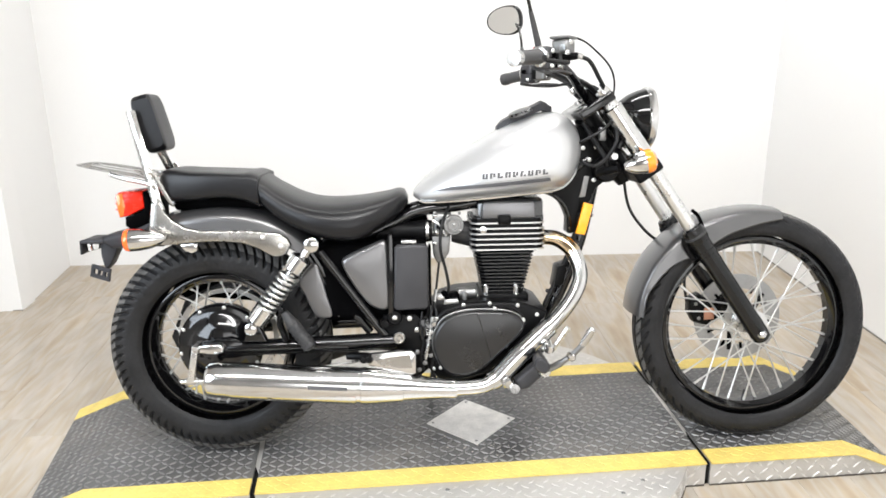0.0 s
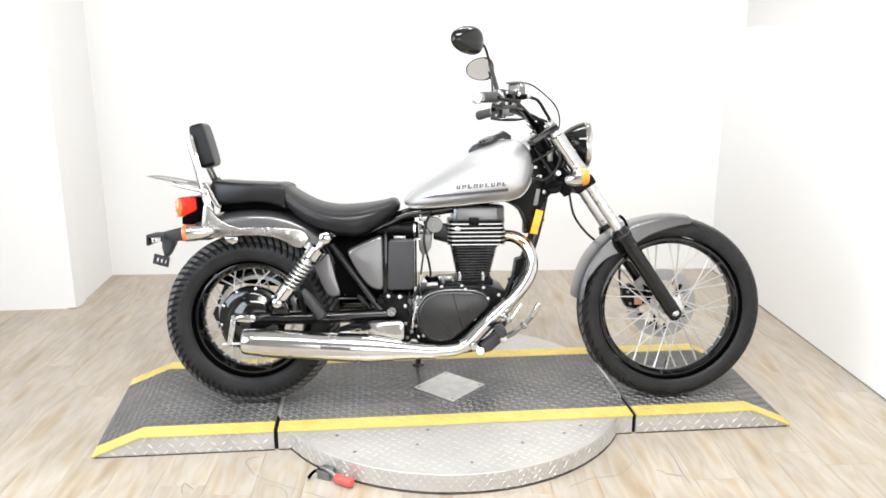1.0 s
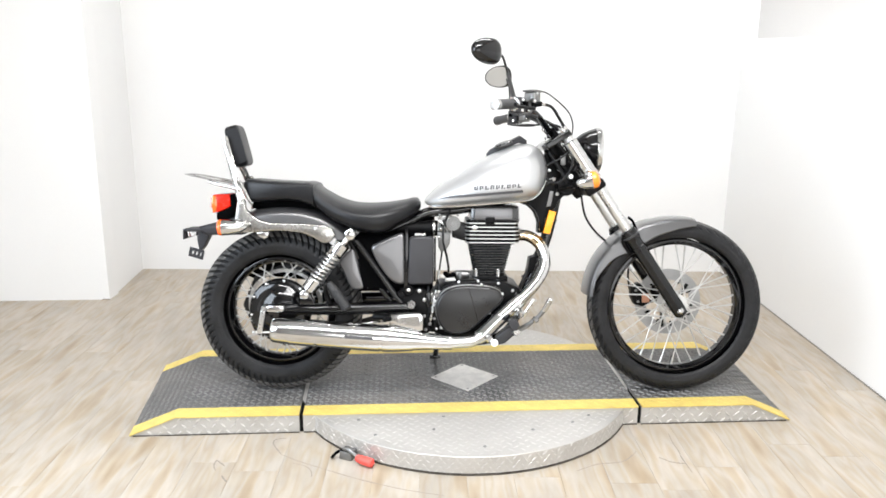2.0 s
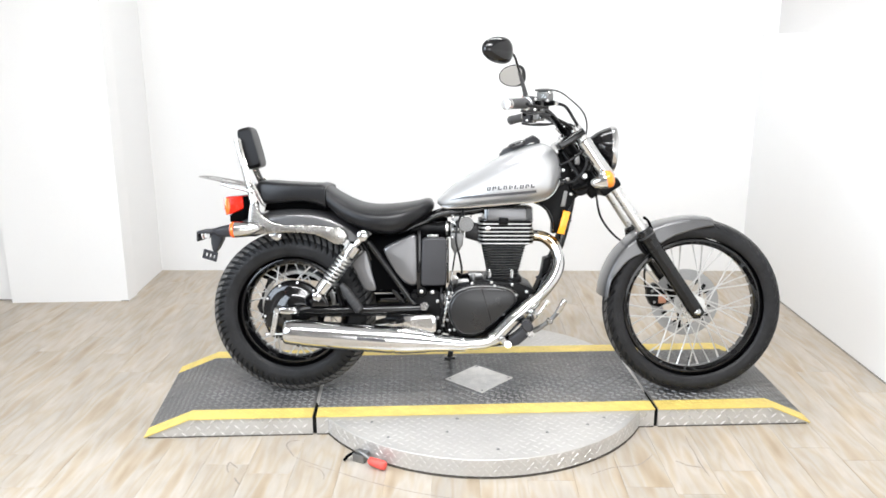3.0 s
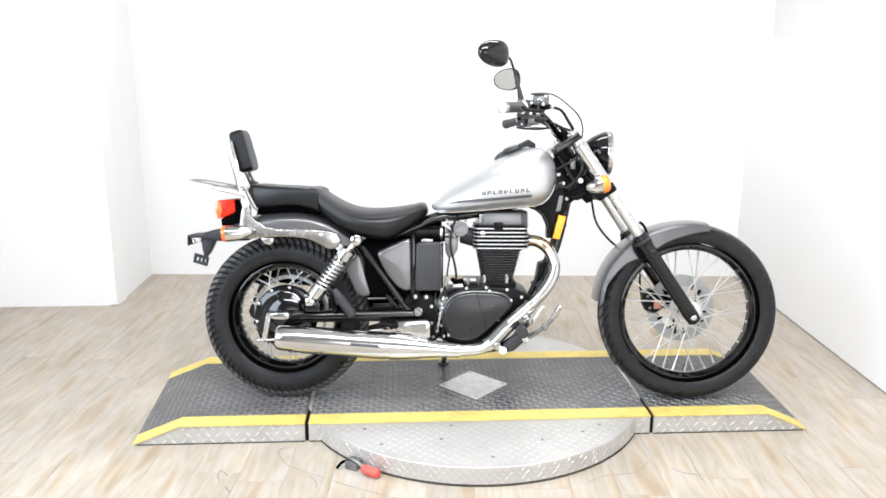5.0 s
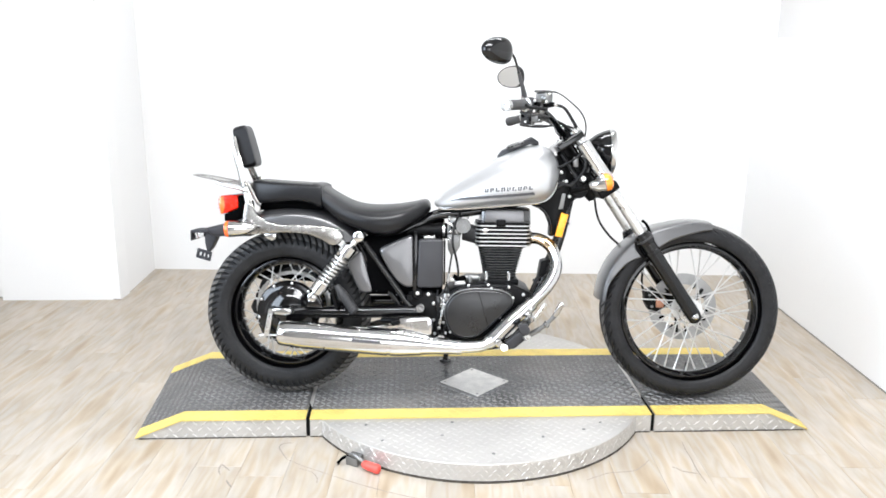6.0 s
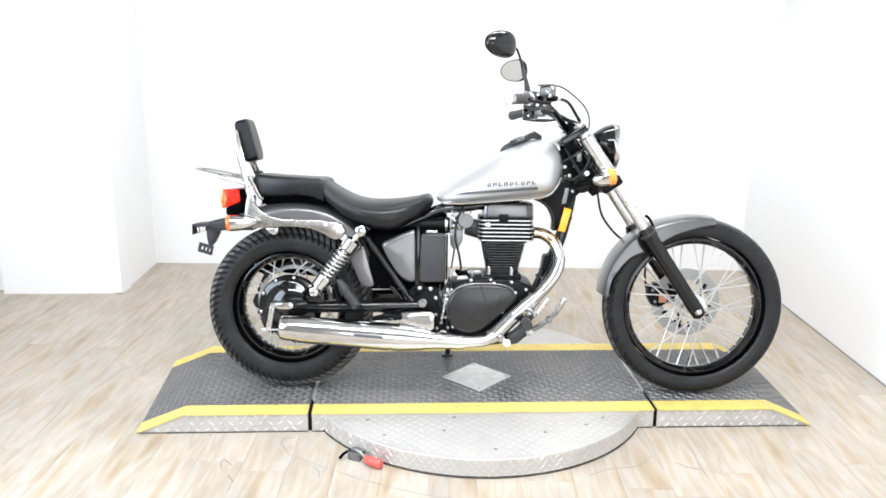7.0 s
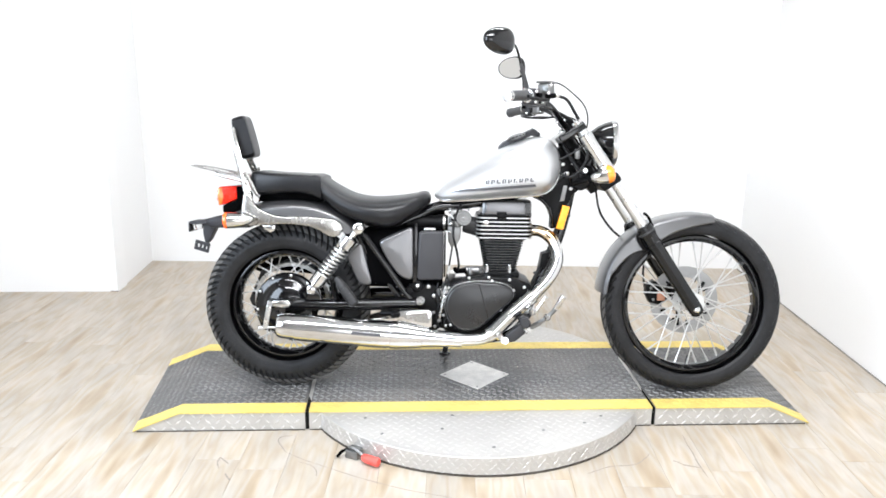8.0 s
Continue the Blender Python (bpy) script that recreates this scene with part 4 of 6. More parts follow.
# seats
P_TOP = [(-0.118, 0.775), (-0.105, 0.793), (-0.03, 0.790), (0.076, 0.785), (0.128, 0.781), (0.148, 0.772)]
P_BOT = [(-0.118, 0.735), (-0.1, 0.712), (-0.04, 0.711), (0.04, 0.718), (0.10, 0.711), (0.148, 0.694)]
P_W = [(-0.118, 0.082), (-0.1, 0.102), (0.0, 0.122), (0.148, 0.128)]
S_TOP = [(0.140, 0.776), (0.18, 0.750), (0.242, 0.719), (0.305, 0.706), (0.389, 0.708), (0.472, 0.720), (0.505, 0.728), (0.522, 0.722), (0.528, 0.708)]
S_BOT = [(0.140, 0.700), (0.199, 0.650), (0.249, 0.625), (0.299, 0.606), (0.359, 0.594), (0.399, 0.598), (0.439, 0.617), (0.489, 0.650), (0.515, 0.672), (0.528, 0.69)]
S_W = [(0.140, 0.125), (0.2, 0.142), (0.3, 0.166), (0.38, 0.168), (0.44, 0.15), (0.49, 0.118), (0.515, 0.09), (0.528, 0.065)]


def cushion(x0, x1, top, bot, half, n, square, under=0.75, tuck=0.1, shoulder=0.55):
    rings = []
    for i in range(n + 1):
        x = x0 + (x1 - x0) * i / n
        t, b, w = at(top, x), at(bot, x), at(half, x)
        zm = b + (t - b) * shoulder
        ring = []
        for j in range(36):
            a = 2 * math.pi * j / 36
            c, s = math.cos(a), math.sin(a)
            y = w * power(c, square)
            if s >= 0:
                z = zm + (t - zm) * power(s, square)
            else:
                z = zm + (zm - b) * power(s, under)
                y *= 1 - tuck * abs(s) ** 2
            ring.append((x, y, z))
        rings.append(ring)
    return loft(rings)


seat = part("pillion_seat", cushion(-0.118, 0.142, P_TOP, P_BOT, P_W, 22, 0.34, 0.3, 0.0, 0.6), M_LEATHER, bike, "black vinyl passenger seat")
part("seam_band", cushion(0.112, 0.1435, [(a, b + 0.0025) for a, b in P_TOP], [(a, b - 0.001) for a, b in P_BOT], [(a, b + 0.003) for a, b in P_W], 4, 0.34, 0.3, 0.0, 0.6), M_LEATHER, seat)
part("seat_base", block(-0.09, 0.14, -0.07, 0.07, 0.685, 0.722, 0.01), M_PLASTIC, seat)
part("rider_seat", cushion(0.144, 0.528, S_TOP, S_BOT, S_W, 48, 0.72, 0.5, 0.12, 0.47), M_LEATHER, bike, "black vinyl scooped rider seat")

# fuel tank
T_TOP = [(0.543, 0.722), (0.552, 0.733), (0.57, 0.752), (0.596, 0.775), (0.65, 0.812), (0.699, 0.842), (0.75, 0.872), (0.801, 0.898), (0.862, 0.922), (0.914, 0.931), (0.945, 0.925), (0.968, 0.910), (0.986, 0.882), (0.993, 0.84)]
T_BOT = [(0.543, 0.708), (0.555, 0.699), (0.577, 0.693), (0.697, 0.700), (0.797, 0.709), (0.88, 0.716), (0.92, 0.721), (0.948, 0.733), (0.970, 0.757), (0.986, 0.795), (0.993, 0.825)]
T_W = [(0.543, 0.035), (0.552, 0.06), (0.575, 0.083), (0.62, 0.112), (0.70, 0.146), (0.78, 0.164), (0.86, 0.168), (0.91, 0.162), (0.945, 0.145), (0.972, 0.115), (0.986, 0.09), (0.993, 0.062)]


def tank_ring(x, grow=0.0):
    t, b, w = at(T_TOP, x) + grow, at(T_BOT, x) - grow, at(T_W, x) + grow
    zm = b + (t - b) * 0.34
    ring = []
    for j in range(48):
        a = 2 * math.pi * j / 48
        c, s = math.cos(a), math.sin(a)
        y = w * power(c, 0.8)
        z = zm + (t - zm) * power(s, 0.95) if s >= 0 else zm + (zm - b) * power(s, 0.7)
        ring.append((x, y, z))
    return ring


TX = [0.543, 0.5445, 0.547, 0.552, 0.559, 0.567] + [0.576 + (0.944 - 0.576) * i / 40 for i in range(41)] + [0.952, 0.960, 0.967, 0.974, 0.980, 0.985, 0.989, 0.9915, 0.993]
tank = part("fuel_tank", loft([tank_ring(x) for x in TX]), M_SILVER, bike, "silver metallic teardrop fuel tank with dark stripes", sharp=1.2)


def tank_y(x, z):
    """Half width of the tank at a height."""
    t, b, w = at(T_TOP, x), at(T_BOT, x), at(T_W, x)
    zm = b + (t - b) * 0.34
    if z >= zm:
        s = min(1, ((z - zm) / (t - zm))) ** (1 / 0.95)
    else:
        s = min(1, ((zm - z) / (zm - b))) ** (1 / 0.7)
    return w * math.sqrt(max(0, 1 - s * s)) ** 0.8


lip = []
for x in TX[4:-2]:
    b = at(T_BOT, x)
    y = tank_y(x, b + 0.006)
    lip.append((x, y, b + 0.003))
for sgn in (-1, 1):
    part("tank_seam", tube([(x, sgn * y, z) for x, y, z in lip], 0.0045, 8), M_CHROME, tank, "bright rolled seam of the tank")


def decal(pts_low, pts_high, material, lift=0.0012, label=""):
    """A thin strip wrapped on the tank's flanks between two lines of (x, z)."""
    for sgn in (-1, 1):
        bm = bmesh.new()
        rows = []
        for (xa, za), (xb, zb) in zip(pts_low, pts_high):
            rows.append([bm.verts.new((xa + (xb - xa) * k / 3, sgn * (tank_y(xa + (xb - xa) * k / 3, za + (zb - za) * k / 3) + lift), za + (zb - za) * k / 3)) for k in range(4)])
        for p, q in zip(rows, rows[1:]):
            for k in range(3):
                bm.faces.new((p[k], p[k + 1], q[k + 1], q[k]))
        part("tank_stripe", bm, material, tank, label)


def line(a, b, n=24):
    return [(a[0] + (b[0] - a[0]) * i / n, a[1] + (b[1] - a[1]) * i / n) for i in range(n + 1)]


decal(line((0.592, 0.7265), (0.895, 0.7545)), line((0.640, 0.7405), (0.893, 0.7635)), M_DECAL, 0.0014, "dark grey painted stripe")
decal(line((0.586, 0.7225), (0.896, 0.7515)), line((0.592, 0.7245), (0.8955, 0.7532)), M_DECAL2, 0.0013, "thin grey pinstripe")
decal(line((0.655, 0.7445), (0.893, 0.7665)), line((0.66, 0.7462), (0.893, 0.7682)), M_DECAL2, 0.0013, "thin grey pinstripe")
# lettering kept as plain bars of its size
for k in range(9):
    for x0, w, z0, h in ((0.0, 0.0056, 0.0, 0.0140), (0.0086, 0.0050, 0.0035 * (k % 3 == 1), 0.0140 - 0.0045 * (k % 3)), (0.0056, 0.0030, 0.0106 * (k % 2), 0.0034)):
        x = 0.719 + k * 0.0192 + x0
        z = 0.7605 + (x - 0.719) * 0.070 + z0
        for sgn in (-1, 1):
            bm = bmesh.new()
            g = [bm.verts.new((px, sgn * (tank_y(px, pz) + 0.0014), pz)) for px, pz in
                 ((x, z), (x + w, z + w * 0.07), (x + w + h * 0.08, z + h + w * 0.07), (x + h * 0.08, z + h))]
            bm.faces.new(g)
            part("letter_bar", bm, M_DECAL, tank)

# black console and filler cap on the tank
con = part("tank_console", loft([[(x, y * w, at(T_TOP, x) + 0.007 + h * (1 - 0.25 * y * y) - (0.02 if k else 0)) for k, y in
           ((0, -1), (0, -0.5), (0, 0), (0, 0.5), (0, 1), (1, 1), (1, 0), (1, -1))] for x, w, h in
           ((0.772, 0.02, 0.002), (0.785, 0.03, 0.012), (0.815, 0.038, 0.014), (0.85, 0.042, 0.015), (0.868, 0.042, 0.018), (0.893, 0.038, 0.025), (0.904, 0.036, 0.018), (0.918, 0.032, 0.006))]), M_GREYBOX, tank, "charcoal console on the tank")
part("filler_cap", lathe([(0, 0.034), (0.006, 0.034), (0.010, 0.030), (0.012, 0.018), (0.012, 0)], (0.835, -0.03, at(T_TOP, 0.835) + 0.012), 28, (-0.35, -0.12, 1)), M_PANEL, con, "grey metal filler cap")
for k in range(5):
    part("cap_notch", block(-0.004, 0.004, -0.0345, -0.0325, 0.0005, 0.0065, 0.0008, 1, Matrix.Translation((0.835, -0.03, at(T_TOP, 0.835) + 0.012)) @ Matrix.Rotation(-0.33, 4, "Y") @ Matrix.Rotation(-0.9 + 0.42 * k, 4, "Z")), M_BLACK, con)

# frame
frame_top = part("main_frame", tube(curve([(0.25, -0.07, 0.56), (0.373, -0.065, 0.592), (0.486, -0.06, 0.640), (0.56, -0.055, 0.672), (0.70, -0.05, 0.69), (0.9, -0.04, 0.74), (1.02, -0.02, 0.80)], 5), 0.0165, 12), M_BLACK, bike, "gloss black tubular frame")
part("frame_tube", tube(curve([(0.25, 0.07, 0.56), (0.373, 0.065, 0.592), (0.486, 0.06, 0.640), (0.56, 0.055, 0.672), (0.70, 0.05, 0.69), (0.9, 0.04, 0.74), (1.02, 0.02, 0.80)], 5), 0.0165, 12), M_BLACK, frame_top)
both("frame_tube", lambda: tube(curve([(0.295, -0.112, 0.575), (0.36, -0.118, 0.485), (0.44, -0.12, 0.374), (0.47, -0.12, 0.335)], 5), 0.013, 12), M_BLACK, frame_top)
both("frame_tube", lambda: tube(curve([(0.26, -0.10, 0.585), (0.33, -0.10, 0.47), (0.42, -0.10, 0.35)], 5), 0.011, 10), M_BLACK, frame_top)
part("down_tube", tube(curve([(1.05, 0, 0.80), (1.035, 0, 0.72), (1.010, 0, 0.60), (0.978, 0, 0.50), (0.945, 0, 0.42), (0.90, 0, 0.33), (0.87, 0, 0.25)], 5), 0.019, 14), M_BLACK, frame_top)
part("down_wire", tube(curve([(1.005, -0.018, 0.66), (0.985, -0.02, 0.58), (0.955, -0.02, 0.50), (0.922, -0.02, 0.43), (0.90, -0.02, 0.38)], 5), 0.0075, 8), M_HOSE, frame_top)
part("regulator", prism([(0.938, 0.505), (0.968, 0.515), (0.956, 0.455), (0.928, 0.445)], -0.035, 0.035, 0.004), M_SATIN, frame_top, "black finned regulator")
for k in range(4):
    part("cable_clip", lathe([(-0.004, 0.0195), (-0.004, 0.0215), (0.004, 0.0215), (0.004, 0.0195)], (1.022 - 0.030 * k, 0, 0.65 - 0.075 * k), 16, (0.35, 0, 1), closed=True), M_GREYBOX, frame_top)
both("cradle_tube", lambda: tube(curve([(0.90, -0.05, 0.30), (0.84, -0.1, 0.235), (0.76, -0.11, 0.205), (0.6, -0.11, 0.20), (0.5, -0.11, 0.25), (0.47, -0.1, 0.35)], 5), 0.015, 10), M_BLACK, frame_top)
part("neck_gusset", prism([(0.955, 0.85), (0.99, 0.895), (1.035, 0.89), (1.075, 0.80), (1.074, 0.748), (1.044, 0.723), (1.024, 0.682), (1.006, 0.65), (0.985, 0.60), (0.966, 0.60), (0.967, 0.641), (0.951, 0.678), (0.918, 0.708), (0.88, 0.72), (0.90, 0.75)], -0.034, 0.034, 0.005), M_SATIN, frame_top, "satin black neck gusset")
part("gusset_rib", tube(curve([(0.90, -0.036, 0.716), (0.930, -0.037, 0.702), (0.955, -0.037, 0.676), (0.968, -0.037, 0.640), (0.972, -0.036, 0.60)], 5), 0.006, 8), M_BLACK, frame_top)
part("horn", lathe([(-0.05, 0), (-0.05, 0.03), (-0.042, 0.036), (-0.03, 0.036), (-0.025, 0.02), (-0.02, 0)], (1.065, -0.01, 0.775), 24), M_SATIN, frame_top)
part("label_plate", prism([(0.996, 0.698), (1.012, 0.70), (1.022, 0.755), (1.008, 0.756)], -0.0375, -0.0345, 0.001), M_CAST, frame_top, "pale blank data plate")
ref = part("side_reflector", prism([(0.982, 0.602), (1.008, 0.597), (1.030, 0.680), (1.004, 0.687)], -0.062, -0.05, 0.003), M_REFLECT, frame_top, "rectangular amber reflector")
part("reflector_stay", block(0.99, 1.015, -0.051, -0.01, 0.625, 0.655, 0.002), M_SATIN, ref)
both("fork_stop", lambda: tube([(1.04, -0.05, 0.765), (1.09, -0.09, 0.78)], 0.012, 8), M_SATIN, frame_top)

# rear suspension
swing = part("swingarm", tube([(0.03, -0.118, 0.318), (0.07, -0.118, 0.32), (0.3, -0.12, 0.325), (0.49, -0.12, 0.330)], [0.018, 0.021, 0.022, 0.024], 16), M_BLACK, bike, "gloss black swingarm")
part("swingarm_tube", tube([(0.03, 0.118, 0.318), (0.07, 0.118, 0.32), (0.3, 0.12, 0.325), (0.49, 0.12, 0.330)], [0.018, 0.021, 0.022, 0.024], 16), M_BLACK, swing)
part("cross_tube", tube([(0.46, -0.13, 0.330), (0.46, 0.13, 0.330)], 0.024, 14), M_BLACK, swing)
both("axle_block", lambda: prism([(-0.03, 0.30), (0.05, 0.295), (0.085, 0.30), (0.085, 0.338), (0.05, 0.345), (-0.03, 0.338)], -0.135, -0.105, 0.006), M_BLACK, swing)
both("shock_lug", lambda: prism([(0.088, 0.34), (0.102, 0.395), (0.126, 0.395), (0.15, 0.34)], -0.14, -0.112, 0.004), M_BLACK, swing)
both("axle_cover", lambda: prism([(-0.026, 0.318), (0.026, 0.312), (0.038, 0.319), (0.040, 0.333), (0.03, 0.342), (-0.026, 0.340)], -0.158, -0.134, 0.006, 3), M_CHROME, swing, "chrome axle cover")
arm = part("brake_arm", prism([(-0.043, 0.338), (-0.026, 0.338), (-0.030, 0.31), (-0.044, 0.238), (-0.062, 0.238), (-0.048, 0.31)], -0.156, -0.144, 0.003), M_BRUSH, swing, "bright rear brake arm")
part("brake_pivot", lathe([(-0.162, 0), (-0.162, 0.008), (-0.155, 0.01), (-0.108, 0.01)], (-0.034, 0, 0.33), 14), M_BRUSH, arm)
part("brake_rod", tube([(-0.062, -0.15, 0.241), (0.02, -0.152, 0.243), (0.3, -0.14, 0.27), (0.47, -0.13, 0.29)], 0.0035, 8), M_BRUSH, arm)
part("rod_nut", tube([(-0.078, -0.15, 0.241), (-0.062, -0.15, 0.241)], 0.0065, 8), M_BRUSH, arm)
both("pivot_cap", lambda: lathe([(-0.150, 0), (-0.150, 0.006), (-0.154, 0.009), (-0.154, 0.013), (-0.150, 0.0165), (-0.12, 0.0165)], (0.498, 0, 0.345), 20), M_CHROME, swing, "chrome pivot cap")


def shock(y):
    top, bot = Vector((0.278, y, 0.600)), Vector((0.113, y, 0.381))
    d = (bot - top).normalized()
    L = (bot - top).length
    s = part("shock_absorber", lathe([(0.018, 0.012), (0.034, 0.014), (0.040, 0.022), (0.044, 0.0285), (0.082, 0.0285), (0.086, 0.024), (0.09, 0.016), (0.2, 0.014)], top, 24, d), M_CHROME, bike, "chrome shock absorber with an open coil spring")
    part("eye", lathe([(-0.014, 0.0), (-0.014, 0.014), (-0.011, 0.019), (0.011, 0.019), (0.014, 0.014), (0.014, 0)], top, 22), M_CHROME, s)
    part("eye", lathe([(-0.014, 0.0), (-0.014, 0.01), (-0.011, 0.0155), (0.011, 0.0155), (0.014, 0.01), (0.014, 0)], bot, 22), M_CHROME, s)
    u = d.orthogonal().normalized()
    w = d.cross(u)
    pts = []
    for i in range(8 * 14 + 1):
        a = 2 * math.pi * i / 14
        pts.append(top + d * (0.09 + 0.118 * i / (8 * 14)) + (u * math.cos(a) + w * math.sin(a)) * 0.0245)
    part("spring", tube(pts, 0.0048, 8, up=tuple(d)), M_BRUSH, s, "chrome coil spring")
    part("lower_cover", lathe([(0.2, 0.014), (0.203, 0.025), (0.206, 0.0285), (0.25, 0.0265), (0.254, 0.02), (0.262, 0.011)], top, 24, d), M_CHROME, s)


shock(-0.152)
shock(0.152)
peg = part("passenger_peg", tube([Vector((0.205, -0.185, 0.43)), Vector((0.226, -0.19, 0.40)), Vector((0.269, -0.2, 0.343)), Vector((0.273, -0.2, 0.338))], [0.010, 0.017, 0.017, 0.012], 14), M_RUBBER, bike, "folded ribbed rubber footpeg")
for i in range(7):
    p = Vector((0.226, -0.19, 0.40)).lerp(Vector((0.269, -0.2, 0.343)), i / 6)
    part("rib", lathe([(-0.002, 0.0165), (-0.0015, 0.019), (0.0015, 0.019), (0.002, 0.0165)], p, 14, (0.043, -0.01, -0.057)), M_RUBBER, peg)
part("peg_hanger", tube(curve([(0.205, -0.185, 0.43), (0.19, -0.165, 0.40), (0.2, -0.14, 0.345)], 4), 0.009, 8), M_SATIN, peg)

# belt drive on the left
belt = part("belt_guard", prism([(-0.17, 0.42), (-0.12, 0.50), (0.0, 0.525), (0.2, 0.49), (0.47, 0.42), (0.47, 0.36), (0.2, 0.385), (0.05, 0.40), (-0.05, 0.41), (-0.12, 0.40)], 0.098, 0.118, 0.005), M_PLASTIC, bike, "black belt guard")
part("belt", tube([(-0.15, 0.075, 0.302), (-0.106, 0.075, 0.408), (0.0, 0.075, 0.452), (0.25, 0.075, 0.42), (0.5, 0.075, 0.385), (0.55, 0.075, 0.34), (0.5, 0.075, 0.295), (0.25, 0.075, 0.22), (0.0, 0.075, 0.152), (-0.106, 0.075, 0.196)], 0.013, 8, 0.35, (0, 1, 0), closed=True), M_RUBBER, belt, "black toothed drive belt")

# side covers and the dark box behind them
SIDE = [tuple(p)[::2] for p in curve([(x, 0, z) for x, z in ((0.352, 0.552), (0.362, 0.562), (0.40, 0.580), (0.450, 0.601), (0.463, 0.602), (0.470, 0.592), (0.472, 0.54), (0.473, 0.47), (0.473, 0.430), (0.468, 0.420), (0.455, 0.417), (0.440, 0.421), (0.42, 0.434), (0.395, 0.464), (0.372, 0.50), (0.354, 0.536))], 4, True)]
cover = part("side_cover", domed(SIDE, -0.112, -0.138, 0.0025, 0.012), M_GUN_LIT, bike, "triangular side cover, gunmetal paled for the light on it")
part("rear_cover", domed([tuple(p)[::2] for p in curve([(x, 0, z) for x, z in ((0.234, 0.498), (0.258, 0.528), (0.283, 0.542), (0.295, 0.510), (0.309, 0.455), (0.322, 0.405), (0.310, 0.394), (0.283, 0.396), (0.266, 0.420), (0.248, 0.462))], 4, True)], -0.088, -0.115, 0.002, 0.008), M_GUN_LIT, bike, "cover behind the frame tube, gunmetal paled for light")
part("battery_cover", prism([(0.490, 0.585), (0.498, 0.592), (0.570, 0.593), (0.578, 0.585), (0.578, 0.43), (0.570, 0.421), (0.492, 0.419), (0.485, 0.428)], -0.152, -0.115, 0.008, 3), M_GREYBOX, bike, "charcoal plastic box cover")
part("box_trim", prism([(0.579, 0.59), (0.585, 0.588), (0.585, 0.43), (0.579, 0.43)], -0.145, -0.10, 0.002), M_PLASTIC, bike)
air = part("air_box", block(0.29, 0.575, -0.112, 0.112, 0.385, 0.60, 0.02, 3), M_PLASTIC, bike, "black air box")
part("side_cover", prism([(0.352, 0.556), (0.452, 0.602), (0.471, 0.585), (0.473, 0.425), (0.444, 0.420), (0.395, 0.463)], 0.113, 0.138, 0.008, 3), M_GUN_LIT, air)
part("box_strap", prism([(0.472, 0.62), (0.486, 0.622), (0.484, 0.40), (0.470, 0.40)], -0.14, -0.11, 0.003), M_BLACK, air)
part("intake_boot", tube([(0.44, -0.05, 0.616), (0.47, -0.05, 0.616), (0.55, -0.05, 0.616), (0.556, -0.05, 0.616), (0.592, -0.05, 0.616)], [0.026, 0.0265, 0.0265, 0.029, 0.029], 22), M_SATIN, air)
part("inner_panel", prism([(0.44, 0.60), (0.44, 0.655), (0.50, 0.662), (0.555, 0.672), (0.575, 0.668), (0.582, 0.64), (0.575, 0.60)], -0.012, 0.012, 0.004), M_PLASTIC, air)
part("tool_strap", block(0.508, 0.548, -0.138, -0.118, 0.594, 0.604, 0.003), M_BRUSH, air)
part("bracket_plate", prism([(0.455, 0.40), (0.54, 0.405), (0.58, 0.37), (0.575, 0.25), (0.54, 0.22), (0.50, 0.24), (0.47, 0.30)], -0.125, 0.125, 0.006), M_SATIN, air)
bolts(air, [Vector((0.487, -0.14, 0.398)), Vector((0.526, -0.138, 0.395)), Vector((0.545, -0.126, 0.36))], 0.006, M_BRUSH)
bolts(frame_top, [Vector(p) for p in ((1.022, -0.036, 0.80), (1.035, -0.036, 0.745), (0.985, -0.036, 0.855), (1.004, -0.036, 0.832), (1.040, -0.036, 0.835))], 0.0055, M_BRUSH)
part("bolt_boss", lathe([(-0.14, 0), (-0.14, 0.017), (-0.135, 0.02), (-0.12, 0.02)], (0.487, 0, 0.398), 18), M_SATIN, air)
part("bolt_boss", lathe([(-0.138, 0), (-0.138, 0.01), (-0.12, 0.012)], (0.526, 0, 0.395), 14), M_SATIN, air)
part("bolt_boss", lathe([(-0.146, 0), (-0.146, 0.011), (-0.12, 0.013)], (0.460, 0, 0.382), 14), M_SATIN, air)

# engine: crankcase, finned cylinder and head
CASE = [(0.592, 0.395), (0.615, 0.418), (0.662, 0.432), (0.72, 0.436), (0.80, 0.434), (0.835, 0.428), (0.865, 0.417), (0.894, 0.402), (0.885, 0.375), (0.846, 0.335), (0.79, 0.285), (0.727, 0.232), (0.66, 0.215), (0.605, 0.222), (0.574, 0.254), (0.566, 0.30), (0.572, 0.36)]
engine = part("engine_case", prism(CASE, -0.138, 0.13, 0.012, 3), M_SATIN, bike, "satin black single-cylinder engine")
CLUTCH = [tuple(p)[::2] for p in curve([(x, 0, z) for x, z in ((0.585, 0.330), (0.595, 0.372), (0.622, 0.402), (0.668, 0.417), (0.72, 0.419), (0.775, 0.415), (0.812, 0.402), (0.826, 0.378), (0.815, 0.352), (0.770, 0.310), (0.725, 0.268), (0.685, 0.246), (0.635, 0.246), (0.602, 0.276))], 4, True)]


def grown(pts, k):
    cx, cz = sum(p[0] for p in pts) / len(pts), sum(p[1] for p in pts) / len(pts)
    return [(cx + (x - cx) * k, cz + (z - cz) * k) for x, z in pts]


